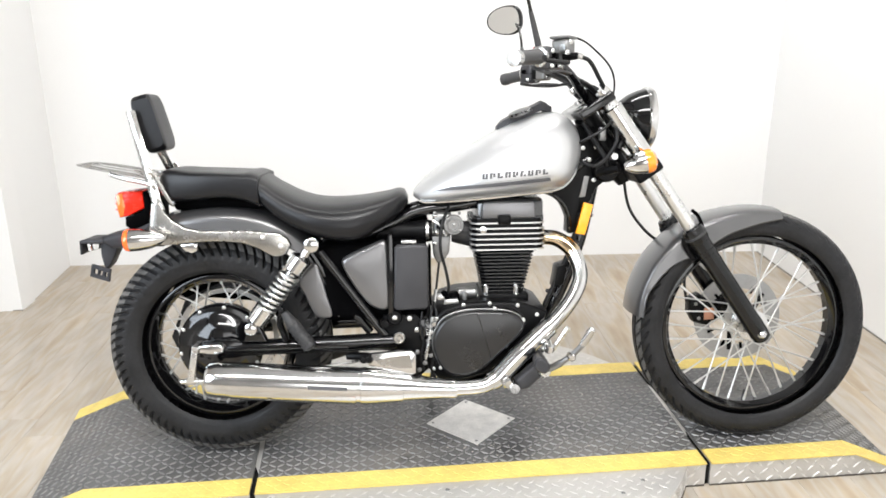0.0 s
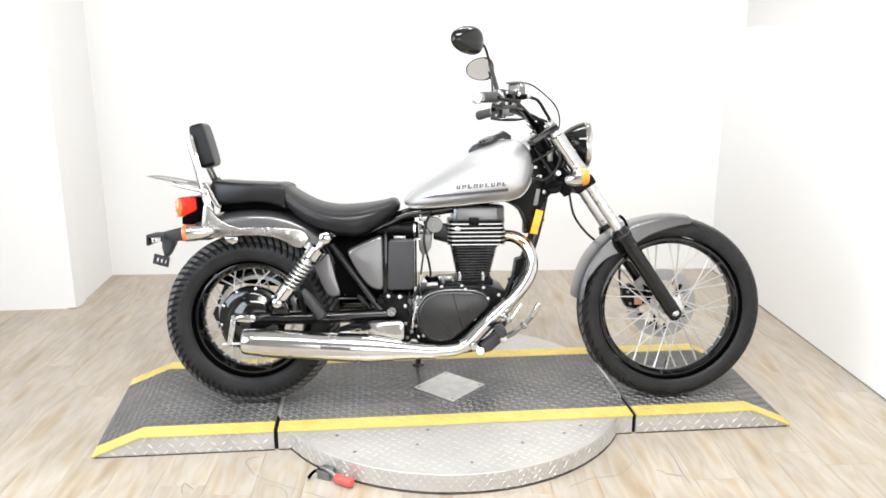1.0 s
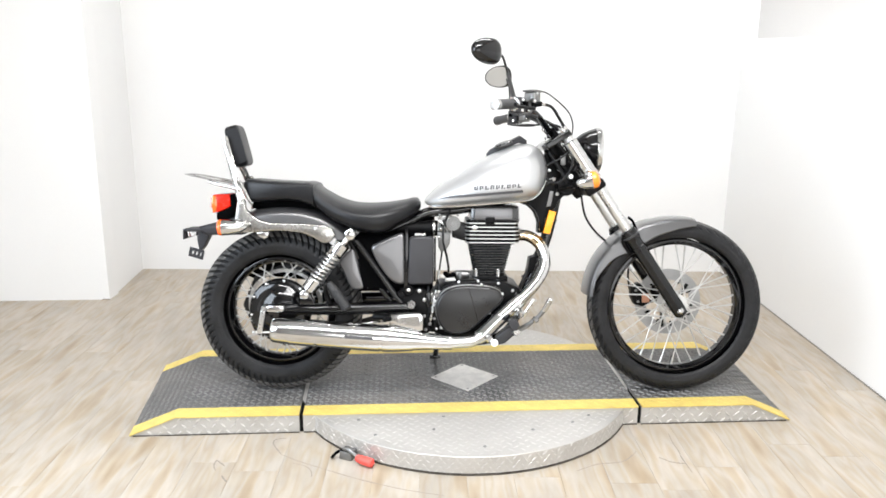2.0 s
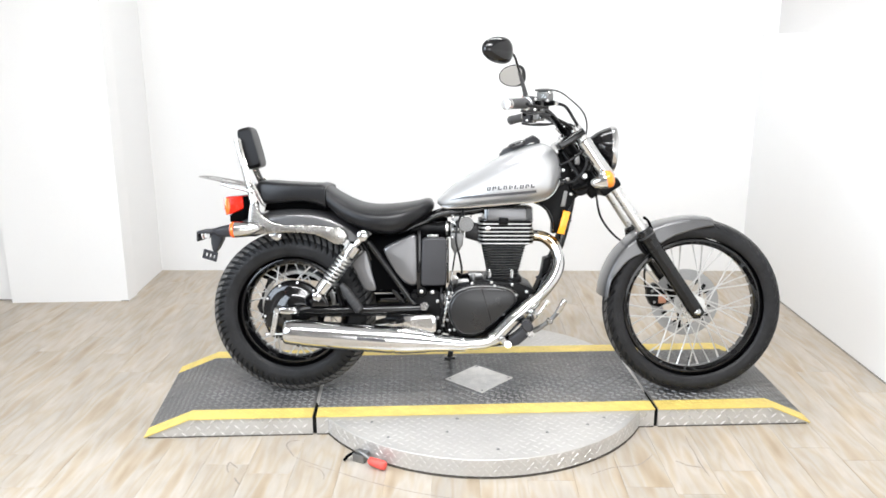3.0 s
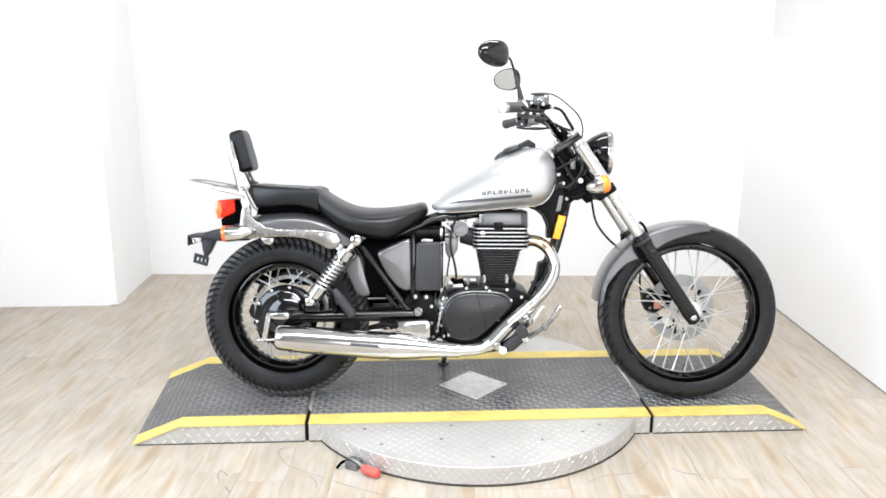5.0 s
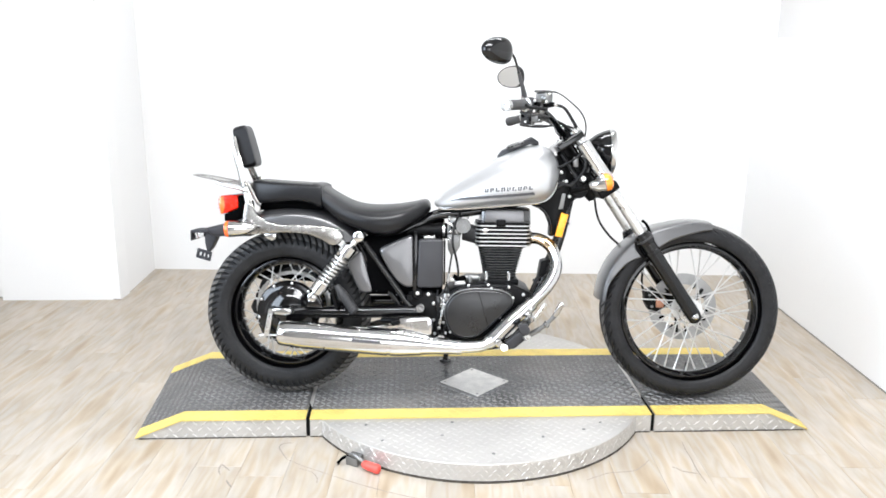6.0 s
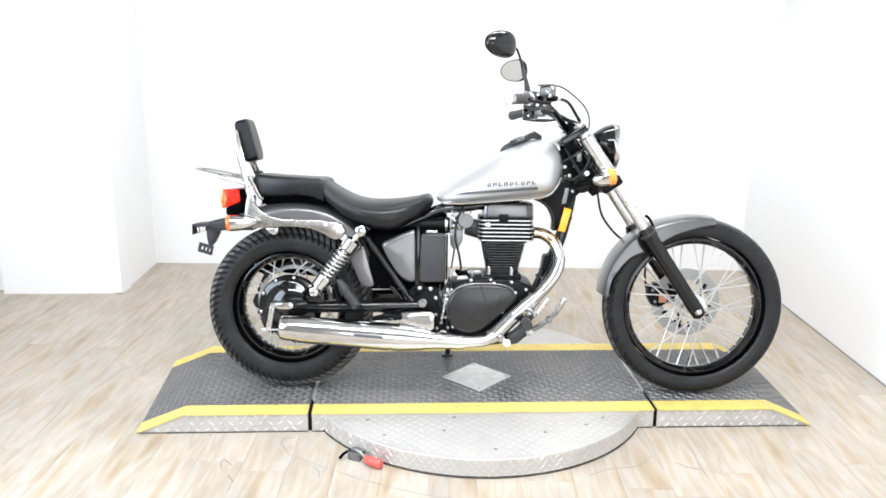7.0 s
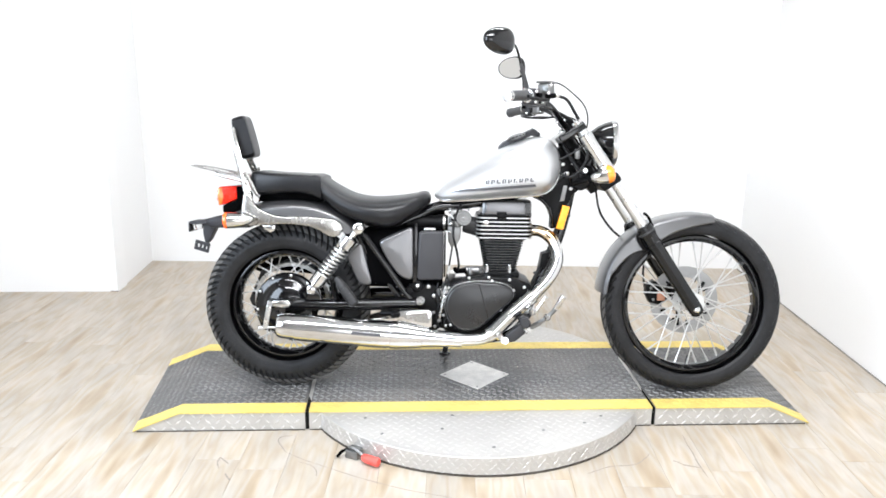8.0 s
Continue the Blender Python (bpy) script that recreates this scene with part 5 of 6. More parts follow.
part("cover_flange", prism(grown(CLUTCH, 1.055), -0.152, -0.136, 0.004), M_SATIN, engine)
clutch = part("clutch_cover", domed(CLUTCH, -0.150, -0.178, 0.006, 0.012), M_SHEEN, engine, "satin black clutch cover")
part("cover_edge", tube([(x, -0.153, z) for x, z in grown(CLUTCH, 1.004)], 0.0021, 6, closed=True), M_CAST, clutch, "thin bright line round the cover's edge")
part("cover_groove", tube([(0.702, -0.1775, 0.414), (0.709, -0.1815, 0.395), (0.716, -0.1838, 0.37), (0.726, -0.1838, 0.335), (0.733, -0.182, 0.31), (0.738, -0.179, 0.288)], 0.0014, 6), M_BLACK, clutch)
bolts(engine, [Vector(p) for p in ((0.669, -0.139, 0.428), (0.739, -0.139, 0.431), (0.750, -0.154, 0.421), (0.813, -0.139, 0.424), (0.826, -0.153, 0.388), (0.781, -0.154, 0.318), (0.865, -0.139, 0.398), (0.598, -0.139, 0.392), (0.583, -0.153, 0.360), (0.606, -0.154, 0.262), (0.588, -0.139, 0.255))], 0.0048, M_BRUSH)
part("sump", prism([(0.60, 0.225), (0.73, 0.235), (0.76, 0.21), (0.70, 0.19), (0.60, 0.19)], -0.09, 0.09, 0.012), M_SATIN, engine)
part("left_cover", lathe([(0.128, 0.075), (0.15, 0.073), (0.162, 0.06), (0.165, 0)], (0.70, 0, 0.325), 40), M_SATIN, engine)
part("cylinder_base", block(0.722, 0.852, -0.085, 0.085, 0.42, 0.446, 0.008), M_SATIN, engine)
barrel = part("cylinder", tube([(0.786, 0, 0.44), (0.786, 0, 0.56)], [0.055, 0.062], 32, up=(1, 0, 0)), M_SATIN, engine, "black finned cylinder")


def fin(x0, x1, y, z, t, bm=None):
    k = 0.014
    out = [(x0 + k, -y), (x1 - k, -y), (x1, -y + k), (x1, y - k), (x1 - k, y), (x0 + k, y), (x0, y - k), (x0, -y + k)]
    bm = bm or bmesh.new()
    lo = [bm.verts.new((a, b, z - t / 2)) for a, b in out]
    hi = [bm.verts.new((a, b, z + t / 2)) for a, b in out]
    bm.faces.new(lo[::-1]), bm.faces.new(hi)
    for i in range(8):
        bm.faces.new((lo[i], lo[(i + 1) % 8], hi[(i + 1) % 8], hi[i]))
    return bm


for i in range(12):
    s = i / 11
    z = 0.450 + 0.106 * s
    part("fin", fin(0.727 - 0.021 * s, 0.840 + 0.026 * s, 0.072 + 0.012 * s, z, 0.0034), M_SHEEN, barrel)
both("stud", lambda: tube([(0.734, -0.078, 0.44), (0.734, -0.078, 0.462), (0.734, -0.078, 0.464), (0.734, -0.078, 0.47)], [0.0075, 0.0075, 0.006, 0.004], 8), M_CHROME, barrel)
both("stud", lambda: tube([(0.815, -0.078, 0.44), (0.815, -0.078, 0.462), (0.815, -0.078, 0.464), (0.815, -0.078, 0.47)], [0.0075, 0.0075, 0.006, 0.004], 8), M_CHROME, barrel)
headm = part("cylinder_head", block(0.705, 0.88, -0.085, 0.085, 0.56, 0.645, 0.01), M_SATIN, engine, "cylinder head with polished fin edges")
for i in range(6):
    z = 0.568 + 0.0142 * i
    part("fin", fin(0.693, 0.891, 0.102, z, 0.0036), M_SPOKE, headm, "polished fin edge")
    part("fin_web", fin(0.697, 0.887, 0.098, z + 0.0071, 0.0098), M_SATIN, headm)
bolts(headm, [Vector((0.726, -0.102, 0.622))], 0.0085, M_CHROME)
ROCKER = [(0.707, -0.06), (0.713, -0.086), (0.728, -0.094), (0.874, -0.094), (0.888, -0.086), (0.894, -0.06), (0.894, 0.06), (0.888, 0.086), (0.874, 0.094), (0.728, 0.094), (0.713, 0.086), (0.707, 0.06)]


def rocker_ring(z, k, ky):
    return [(0.8 + (x - 0.8) * k, y * ky, z) for x, y in ROCKER]


rocker = part("rocker_cover", loft([rocker_ring(*r) for r in ((0.645, 1.0, 1.0), (0.655, 1.0, 1.0), (0.657, 0.985, 0.98), (0.688, 0.983, 0.978), (0.692, 0.978, 0.968), (0.698, 0.955, 0.93), (0.702, 0.90, 0.82))]), M_ROCKER, engine, "glossy black rocker cover")
both("cover_panel", lambda: prism([(0.724, 0.655), (0.727, 0.651), (0.862, 0.651), (0.866, 0.655), (0.864, 0.690), (0.859, 0.695), (0.732, 0.695), (0.727, 0.690)], -0.0955, -0.086, 0.003, 3), M_PANEL, rocker, "satin pewter panel on the rocker cover")
bolts(rocker, [Vector((0.79, -0.05, 0.701)), Vector((0.835, -0.06, 0.701))], 0.006, M_SATIN, (0, 0, 1))
part("head_boss", block(0.765, 0.80, -0.106, -0.09, 0.636, 0.662, 0.004), M_SATIN, engine)
part("intake_stub", tube([(0.645, -0.03, 0.61), (0.66, -0.03, 0.61), (0.70, -0.02, 0.60)], [0.028, 0.032, 0.034], 18), M_RUBBER, engine)

carb = part("carburettor", block(0.594, 0.645, -0.08, 0.0, 0.603, 0.668, 0.012, 3), M_CAST, bike, "cast aluminium carburettor")
part("diaphragm_cap", lathe([(-0.098, 0), (-0.098, 0.012), (-0.103, 0.013), (-0.103, 0.016), (-0.096, 0.0165), (-0.096, 0.021), (-0.101, 0.0215), (-0.101, 0.0255), (-0.09, 0.027), (-0.07, 0.024)], (0.648, 0, 0.637), 26), M_CAST, carb)
part("float_bowl", prism([(0.590, 0.605), (0.640, 0.605), (0.636, 0.56), (0.622, 0.535), (0.604, 0.53), (0.594, 0.55)], -0.08, -0.01, 0.006), M_CAST, carb, "grey cast float bowl")
bolts(carb, [Vector((0.648, -0.099, 0.637)), Vector((0.632, -0.10, 0.652)), Vector((0.664, -0.10, 0.622)), Vector((0.598, -0.086, 0.668)), Vector((0.665, -0.07, 0.665))], 0.004, M_CAST)
bolts(carb, [Vector((0.600, -0.081, 0.660)), Vector((0.603, -0.081, 0.615)), Vector((0.622, -0.081, 0.640)), Vector((0.598, -0.081, 0.585))], 0.0045, M_CHROME)
part("throttle_quadrant", prism([(0.600, 0.628), (0.612, 0.652), (0.630, 0.650), (0.632, 0.632), (0.616, 0.620)], -0.092, -0.084, 0.002), M_SATIN, carb)
part("choke_rod", tube([(0.592, -0.086, 0.648), (0.606, -0.09, 0.642), (0.628, -0.09, 0.606)], 0.0028, 8), M_BRUSH, carb)
part("clamp_band", lathe([(-0.004, 0.0292), (-0.004, 0.0312), (0.004, 0.0312), (0.004, 0.0292)], (0.578, -0.05, 0.616), 24, (1, 0, 0), closed=True), M_BRUSH, carb)
part("throttle_cable", tube(curve([(0.640, -0.06, 0.69), (0.617, -0.1, 0.64), (0.611, -0.115, 0.578), (0.625, -0.115, 0.517), (0.632, -0.11, 0.466), (0.62, -0.1, 0.435)], 6), 0.0042, 8), M_HOSE, carb)
part("drain_hose", tube(curve([(0.612, -0.06, 0.55), (0.603, -0.1, 0.50), (0.596, -0.12, 0.455), (0.585, -0.13, 0.41), (0.575, -0.13, 0.36)], 6), 0.003, 8), M_HOSE, carb)
part("drain_tip", tube([(0.598, -0.118, 0.468), (0.592, -0.125, 0.435)], 0.0045, 8), M_BRUSH, carb)
start = part("starter_motor", tube([(0.655, -0.075, 0.446), (0.66, -0.075, 0.447), (0.705, -0.075, 0.447), (0.71, -0.075, 0.447)], [0.012, 0.016, 0.016, 0.012], 20), M_CAST, bike, "cast metal starter motor")
part("oil_filler", tube([(0.648, -0.09, 0.425), (0.645, -0.092, 0.445), (0.644, -0.092, 0.455)], [0.014, 0.017, 0.012], 12), M_PLASTIC, start)
part("clutch_lever", prism([(0.618, 0.425), (0.66, 0.428), (0.655, 0.442), (0.62, 0.44)], -0.12, -0.10, 0.003), M_BRUSH, start)
part("hose", tube(curve([(0.66, -0.08, 0.45), (0.69, -0.085, 0.448), (0.71, -0.08, 0.44)], 4), 0.005, 8), M_BRUSH, start)
part("linkage", tube([(0.587, -0.15, 0.40), (0.578, -0.15, 0.34), (0.565, -0.148, 0.285)], 0.005, 8), M_BRUSH, start)
part("wire", tube(curve([(0.592, -0.13, 0.43), (0.598, -0.135, 0.40), (0.588, -0.142, 0.36), (0.592, -0.145, 0.31), (0.582, -0.143, 0.262), (0.59, -0.14, 0.235)], 5), 0.0035, 8), M_HOSE, start)
part("wire", tube(curve([(0.560, -0.128, 0.41), (0.556, -0.134, 0.37), (0.563, -0.138, 0.33), (0.555, -0.138, 0.29), (0.562, -0.135, 0.25)], 5), 0.003, 8), M_HOSE, start)
coil = [(0.572 + 0.0045 * math.cos(a * 1.05), -0.150 + 0.0045 * math.sin(a * 1.05), 0.392 - 0.0011 * a) for a in range(40)]
part("return_spring", tube(coil, 0.0012, 6), M_CHROME, start, "small bright return spring")
part("shift_joint", lathe([(-0.158, 0), (-0.158, 0.006), (-0.154, 0.009), (-0.135, 0.009)], (0.590, 0, 0.382), 12), M_CHROME, start)
part("switch_body", block(0.566, 0.584, -0.152, -0.138, 0.300, 0.322, 0.003), M_SATIN, start)
part("frame_lug", prism([(0.548, 0.385), (0.566, 0.392), (0.572, 0.36), (0.566, 0.33), (0.552, 0.335)], -0.136, -0.126, 0.003), M_BLACK, start)
part("case_cable_clip", block(0.600, 0.622, -0.118, -0.098, 0.438, 0.452, 0.003), M_BRUSH, start)
part("vent_stub", tube([(0.676, -0.095, 0.432), (0.674, -0.098, 0.452), (0.672, -0.098, 0.458)], [0.007, 0.0075, 0.005], 10), M_CAST, start)
part("sensor_plug", tube([(0.628, -0.11, 0.44), (0.620, -0.115, 0.455), (0.616, -0.116, 0.462)], [0.0075, 0.0085, 0.006], 10), M_PLASTIC, start)
bolts(start, [Vector((0.578, -0.148, 0.375)), Vector((0.574, -0.148, 0.335)), Vector((0.580, -0.148, 0.295)), Vector((0.565, -0.148, 0.275)), Vector((0.545, -0.13, 0.30)), Vector((0.55, -0.13, 0.25))], 0.0055, M_CAST)

# exhaust
exh = part("header_pipe", tube(curve([(0.872, -0.03, 0.592), (0.888, -0.05, 0.594), (0.926, -0.07, 0.591), (0.965, -0.09, 0.563), (0.983, -0.12, 0.505), (0.962, -0.14, 0.447), (0.902, -0.16, 0.378), (0.803, -0.172, 0.294), (0.765, -0.178, 0.250), (0.735, -0.182, 0.228), (0.700, -0.185, 0.218), (0.62, -0.188, 0.2155)], 8), 0.0205, 24), M_CHROME, bike, "chrome exhaust pipe")
part("heat_shield", tube(curve([(0.895, -0.166, 0.374), (0.865, -0.170, 0.348), (0.82, -0.178, 0.308), (0.785, -0.182, 0.273), (0.755, -0.186, 0.243), (0.735, -0.188, 0.232)], 6), 0.0262, 24), M_CHROME, exh, "chrome heat shield")
part("heat_band", tube(curve([(0.890, -0.052, 0.594), (0.908, -0.061, 0.5935), (0.926, -0.07, 0.591), (0.947, -0.081, 0.580), (0.965, -0.09, 0.563), (0.972, -0.097, 0.549)], 6), 0.0209, 24), M_HEAT, exh, "heat-tinted start of the chrome pipe")
part("port_flange", tube([(0.868, -0.028, 0.592), (0.885, -0.045, 0.593), (0.89, -0.05, 0.594)], [0.032, 0.031, 0.024], 18), M_CAST, exh)
part("muffler", lathe([(0.0, 0.0), (0.0, 0.034), (0.001, 0.038), (0.004, 0.0405), (0.010, 0.043), (0.03, 0.0450), (0.12, 0.0470), (0.36, 0.0475), (0.398, 0.0465), (0.399, 0.0490), (0.42, 0.0485), (0.44, 0.0468), (0.508, 0.0385), (0.509, 0.0362), (0.56, 0.0305), (0.635, 0.0245), (0.636, 0.02)],
     (0.0, -0.192, 0.2600), 48, (0.9975, 0.004, -0.0705)), M_CHROME, exh, "long polished chrome muffler")
part("muffler_shield", loft([[(x, -0.192 + (r + 0.0022) * math.cos(a) * -1, 0.26 - 0.0707 * x + (r + 0.0022) * math.sin(a)) for a in [math.radians(-75 + 11 * j) for j in range(15)]] +
     [(x, -0.192 + (r - 0.001) * math.cos(a) * -1, 0.26 - 0.0707 * x + (r - 0.001) * math.sin(a)) for a in [math.radians(79 - 11 * j) for j in range(15)]]
     for x, r in ((0.064, 0.0459), (0.12, 0.0470), (0.25, 0.0474), (0.36, 0.0475), (0.384, 0.0472))]), M_CHROME, exh)
part("clamp", tube([(0.625, -0.1885, 0.2150), (0.645, -0.1885, 0.2157)], 0.0258, 20), M_CHROME, exh)
part("maker_plate", block(0.248, 0.348, -0.2425, -0.239, 0.2395, 0.2495, 0.001, 1, Matrix.Translation((0, 0, 0.0205)) @ Matrix.Rotation(0.07, 4, "Y")), M_DECAL, exh, "small dark embossed plate")
hang = part("muffler_hanger", prism([(0.412, 0.297), (0.428, 0.318), (0.47, 0.322), (0.528, 0.325), (0.541, 0.314), (0.541, 0.262), (0.525, 0.256), (0.505, 0.262), (0.45, 0.275), (0.42, 0.282)], -0.196, -0.180, 0.005), M_CHROME, bike, "chrome footpeg and muffler hanger")
part("hanger_recess", prism([(0.436, 0.300), (0.47, 0.308), (0.526, 0.313), (0.53, 0.276), (0.50, 0.278), (0.45, 0.288)], -0.198, -0.1965, 0.0005, 1), M_RACK, hang)
part("hanger_bar", tube([(0.36, -0.15, 0.300), (0.40, -0.165, 0.303), (0.425, -0.185, 0.305)], [0.010, 0.011, 0.012], 10), M_SATIN, hang)
bolts(hang, [Vector((0.42, -0.196, 0.303)), Vector((0.405, -0.18, 0.297))], 0.009, M_SATIN)

# forward controls: bracket, pegs and brake pedal
ctl = part("control_bracket", prism([(0.798, 0.238), (0.822, 0.258), (0.850, 0.282), (0.872, 0.286), (0.880, 0.276), (0.872, 0.252), (0.834, 0.218), (0.812, 0.212)], -0.210, -0.170, 0.007, 3), M_GREYBOX, bike, "dark grey forward control bracket")
both("peg_mount", lambda: tube([(0.80, -0.16, 0.215), (0.797, -0.20, 0.222), (0.794, -0.235, 0.226)], [0.010, 0.011, 0.0125], 12), M_CHROME, ctl)
both("foot_peg", lambda: tube([(0.872, -0.13, 0.295), (0.866, -0.19, 0.290), (0.862, -0.205, 0.293), (0.858, -0.268, 0.298), (0.857, -0.275, 0.298)], [0.009, 0.010, 0.020, 0.0225, 0.016], 18, 0.8), M_GREYBOX, ctl, "black rubber foot peg")
both("peg_end", lambda: tube([(0.888, -0.17, 0.330), (0.885, -0.215, 0.324), (0.884, -0.222, 0.323)], [0.011, 0.0135, 0.009], 14), M_CHROME, ctl, "chrome peg bolt")
part("toe_peg", tube([(0.770, -0.16, 0.238), (0.778, -0.225, 0.236), (0.779, -0.23, 0.236)], [0.011, 0.014, 0.010], 14), M_CHROME, ctl)
part("link_rod", tube([(0.86, -0.17, 0.318), (0.90, -0.185, 0.315), (0.937, -0.2, 0.376)], 0.0075, 10), M_BRUSH, ctl)
ped = part("brake_pedal", tube(curve([(0.872, -0.20, 0.262), (0.888, -0.212, 0.272), (0.912, -0.228, 0.290), (0.938, -0.24, 0.314), (0.960, -0.25, 0.340), (0.972, -0.254, 0.360)], 5), [0.0095] * 11 + [0.0075] * 15, 12), M_CAST, ctl, "dark metal brake pedal with a chrome tip")
part("pedal_pad", tube([(0.962, -0.251, 0.344), (0.968, -0.253, 0.353), (0.985, -0.259, 0.386), (0.987, -0.26, 0.390)], [0.0075, 0.010, 0.0095, 0.006], 14), M_CHROME, ped, "chrome pedal tip")
part("pedal_joint", lathe([(-0.262, 0), (-0.262, 0.007), (-0.258, 0.010), (-0.235, 0.010)], (0.936, 0, 0.313), 14), M_CHROME, ped)
part("pedal_boss", lathe([(-0.218, 0), (-0.218, 0.012), (-0.21, 0.016), (-0.165, 0.016)], (0.875, 0, 0.262), 18), M_BRUSH, ped)
# side stand
stand = part("side_stand", tube(curve([(0.60, 0.10, 0.21), (0.60, 0.17, 0.16), (0.59, 0.26, 0.075), (0.587, 0.295, 0.052)], 5), 0.011, 10), M_BLACK, bike, "black side stand")
part("stand_foot", block(0.565, 0.61, 0.278, 0.318, 0.0425, 0.051, 0.003, 2), M_BLACK, stand)

# headlamp
lampc = Vector((1.187, 0, 0.909))
axis = Vector((1, 0, -0.03)).normalized()
hl = part("headlamp", lathe([(-0.099, 0), (-0.095, 0.022), (-0.082, 0.042), (-0.06, 0.060), (-0.035, 0.073), (-0.014, 0.080), (-0.012, 0.081), (-0.012, 0.07), (-0.03, 0.06), (-0.05, 0.03), (-0.052, 0)], lampc, 48, axis), M_BLACK, bike, "gloss black headlamp with a chrome ring")
part("ring", lathe([(-0.014, 0.081), (-0.010, 0.085), (0.002, 0.085), (0.008, 0.0815), (0.008, 0.0755), (-0.005, 0.0745), (-0.014, 0.0765)], lampc, 48, axis, closed=True), M_CHROME, hl, "chrome headlamp ring")
part("reflector_bowl", lathe([(-0.0495, 0), (-0.048, 0.03), (-0.028, 0.058), (-0.008, 0.074)], lampc, 40, axis), M_CHROME, hl)
part("glass", lathe([(0.0, 0.0748), (0.006, 0.068), (0.012, 0.05), (0.0155, 0.025), (0.0165, 0), (0.0135, 0), (0.0125, 0.025), (0.009, 0.05), (0.003, 0.067), (-0.002, 0.0748)], lampc, 40, axis), M_CLEAR, hl, "clear headlamp glass")
both("lamp_bracket", lambda: tube([(1.135, -0.075, 0.88), (1.10, -0.09, 0.86), (1.085, -0.095, 0.83)], 0.009, 8), M_SATIN, hl)
part("wiring", tube(curve([(1.11, -0.02, 0.90), (1.085, -0.05, 0.93), (1.07, -0.06, 0.97), (1.04, -0.07, 1.0)], 5), 0.005, 8), M_HOSE, hl)

# handlebar and controls
BAR = [(0.775, -0.372, 1.047), (0.845, -0.285, 1.056), (0.900, -0.20, 1.048), (0.950, -0.13, 1.02), (0.985, -0.075, 0.985), (1.008, -0.045, 0.966), (1.015, 0, 0.964), (1.020, 0.045, 0.966), (1.01, 0.085, 0.99), (0.985, 0.14, 1.022), (0.945, 0.205, 1.045), (0.895, 0.285, 1.045), (0.842, 0.356, 1.034)]
bar = part("handlebar", tube(curve(BAR, 5), 0.0115, 12), M_BLACK, bike, "gloss black pullback handlebar")


def on_bar(a, b, k):
    return Vector(BAR[a]).lerp(Vector(BAR[b]), k)


for a, b in ((0, 1), (12, 11)):
    p = [on_bar(a, b, k) for k in (-0.04, -0.02, 0.1, 0.12, 0.3, 0.6, 0.94, 0.96)]
    g = part("grip", tube(p[2:], [0.0185, 0.0175, 0.0170, 0.0172, 0.018, 0.021], 18), M_GRIP, bar, "worn grey rubber hand grip")
    part("bar_end", tube([on_bar(a, b, k) for k in (-0.10, -0.09, 0.09, 0.1)], [0.012, 0.0185, 0.0185, 0.016], 16), M_BRUSH if a == 0 else M_GRIP, g, "bar-end weight")
    part("collar", tube([on_bar(a, b, k) for k in (0.93, 0.94, 1.0, 1.01)], [0.021, 0.0235, 0.0235, 0.02], 16), M_CHROME, g, "chrome collar")
for a, b, sgn in ((1, 2, -1), (11, 10, 1)):
    c = on_bar(a, b, 0.22)
    sw = part("switch_housing", block(-0.026, 0.026, -0.022, 0.022, -0.028, 0.026, 0.009, 3, Matrix.Translation(c) @ pose(0, 0, 0, 0, 0, sgn * -60)), M_GREYBOX, bar, "charcoal switch housing")
    part("housing_seam", block(-0.0265, 0.0265, -0.0225, 0.0225, -0.001, 0.0005, 0.0, 1, Matrix.Translation(c) @ pose(0, 0, 0, 0, 0, sgn * -60)), M_BLACK, sw)
    part("switch_wire", tube(curve([c + Vector((-0.03, 0, -0.022)), c + Vector((0.0, -0.012, -0.034)), c + Vector((0.04, 0.0, -0.03)), c + Vector((0.075, sgn * -0.05, -0.034))], 5), 0.003, 8), M_GRIP, sw)
    bolts(sw, [c + Vector((-0.012, -0.026, -0.018)), c + Vector((0.014, -0.028, -0.02)), c + Vector((0.016, -0.028, 0.014))], 0.0042, M_BRUSH)
    part("button", block(-0.008, 0.008, -0.03, -0.02, 0.0, 0.012, 0.003, 2, Matrix.Translation(c) @ pose(0, 0, 0, 0, 0, sgn * -60)), M_PLASTIC, sw)
    e = on_bar(a, b, 0.75)
    cl = part("lever_clamp", block(-0.02, 0.028, -0.018, 0.018, -0.022, 0.022, 0.007, 3, Matrix.Translation(e) @ pose(0, 0, 0, 0, 0, sgn * -55)), M_CAST, bar, "dark cast lever clamp")
    part("clamp_cap", block(-0.021, -0.004, -0.0195, 0.0195, -0.018, 0.018, 0.003, 2, Matrix.Translation(e) @ pose(0, 0, 0, 0, 0, sgn * -55)), M_SATIN, cl)
    lev = [e + Vector((0.025, 0, -0.004)), e + Vector((0.03, sgn * 0.035, -0.006)), e + Vector((0.0, sgn * 0.09, -0.008)), e + Vector((-0.04, sgn * 0.15, -0.008)), e + Vector((-0.05, sgn * 0.17, -0.004))]
    part("lever", tube(curve(lev, 5), 0.0058, 10), M_SATIN, cl, "hand lever")
    bolts(cl, [e + Vector((-0.005, -0.024, 0.012)), e + Vector((0.012, -0.026, -0.012))], 0.005, M_CHROME)
part("stop_switch", block(-0.006, 0.006, -0.005, 0.005, -0.012, 0.003, 0.002, 2, Matrix.Translation((0.838, -0.262, 1.078))), M_REDGRIP, bar, "red engine stop switch")
rc = on_bar(1, 2, 0.85) + Vector((0.023, 0.005, 0.034))
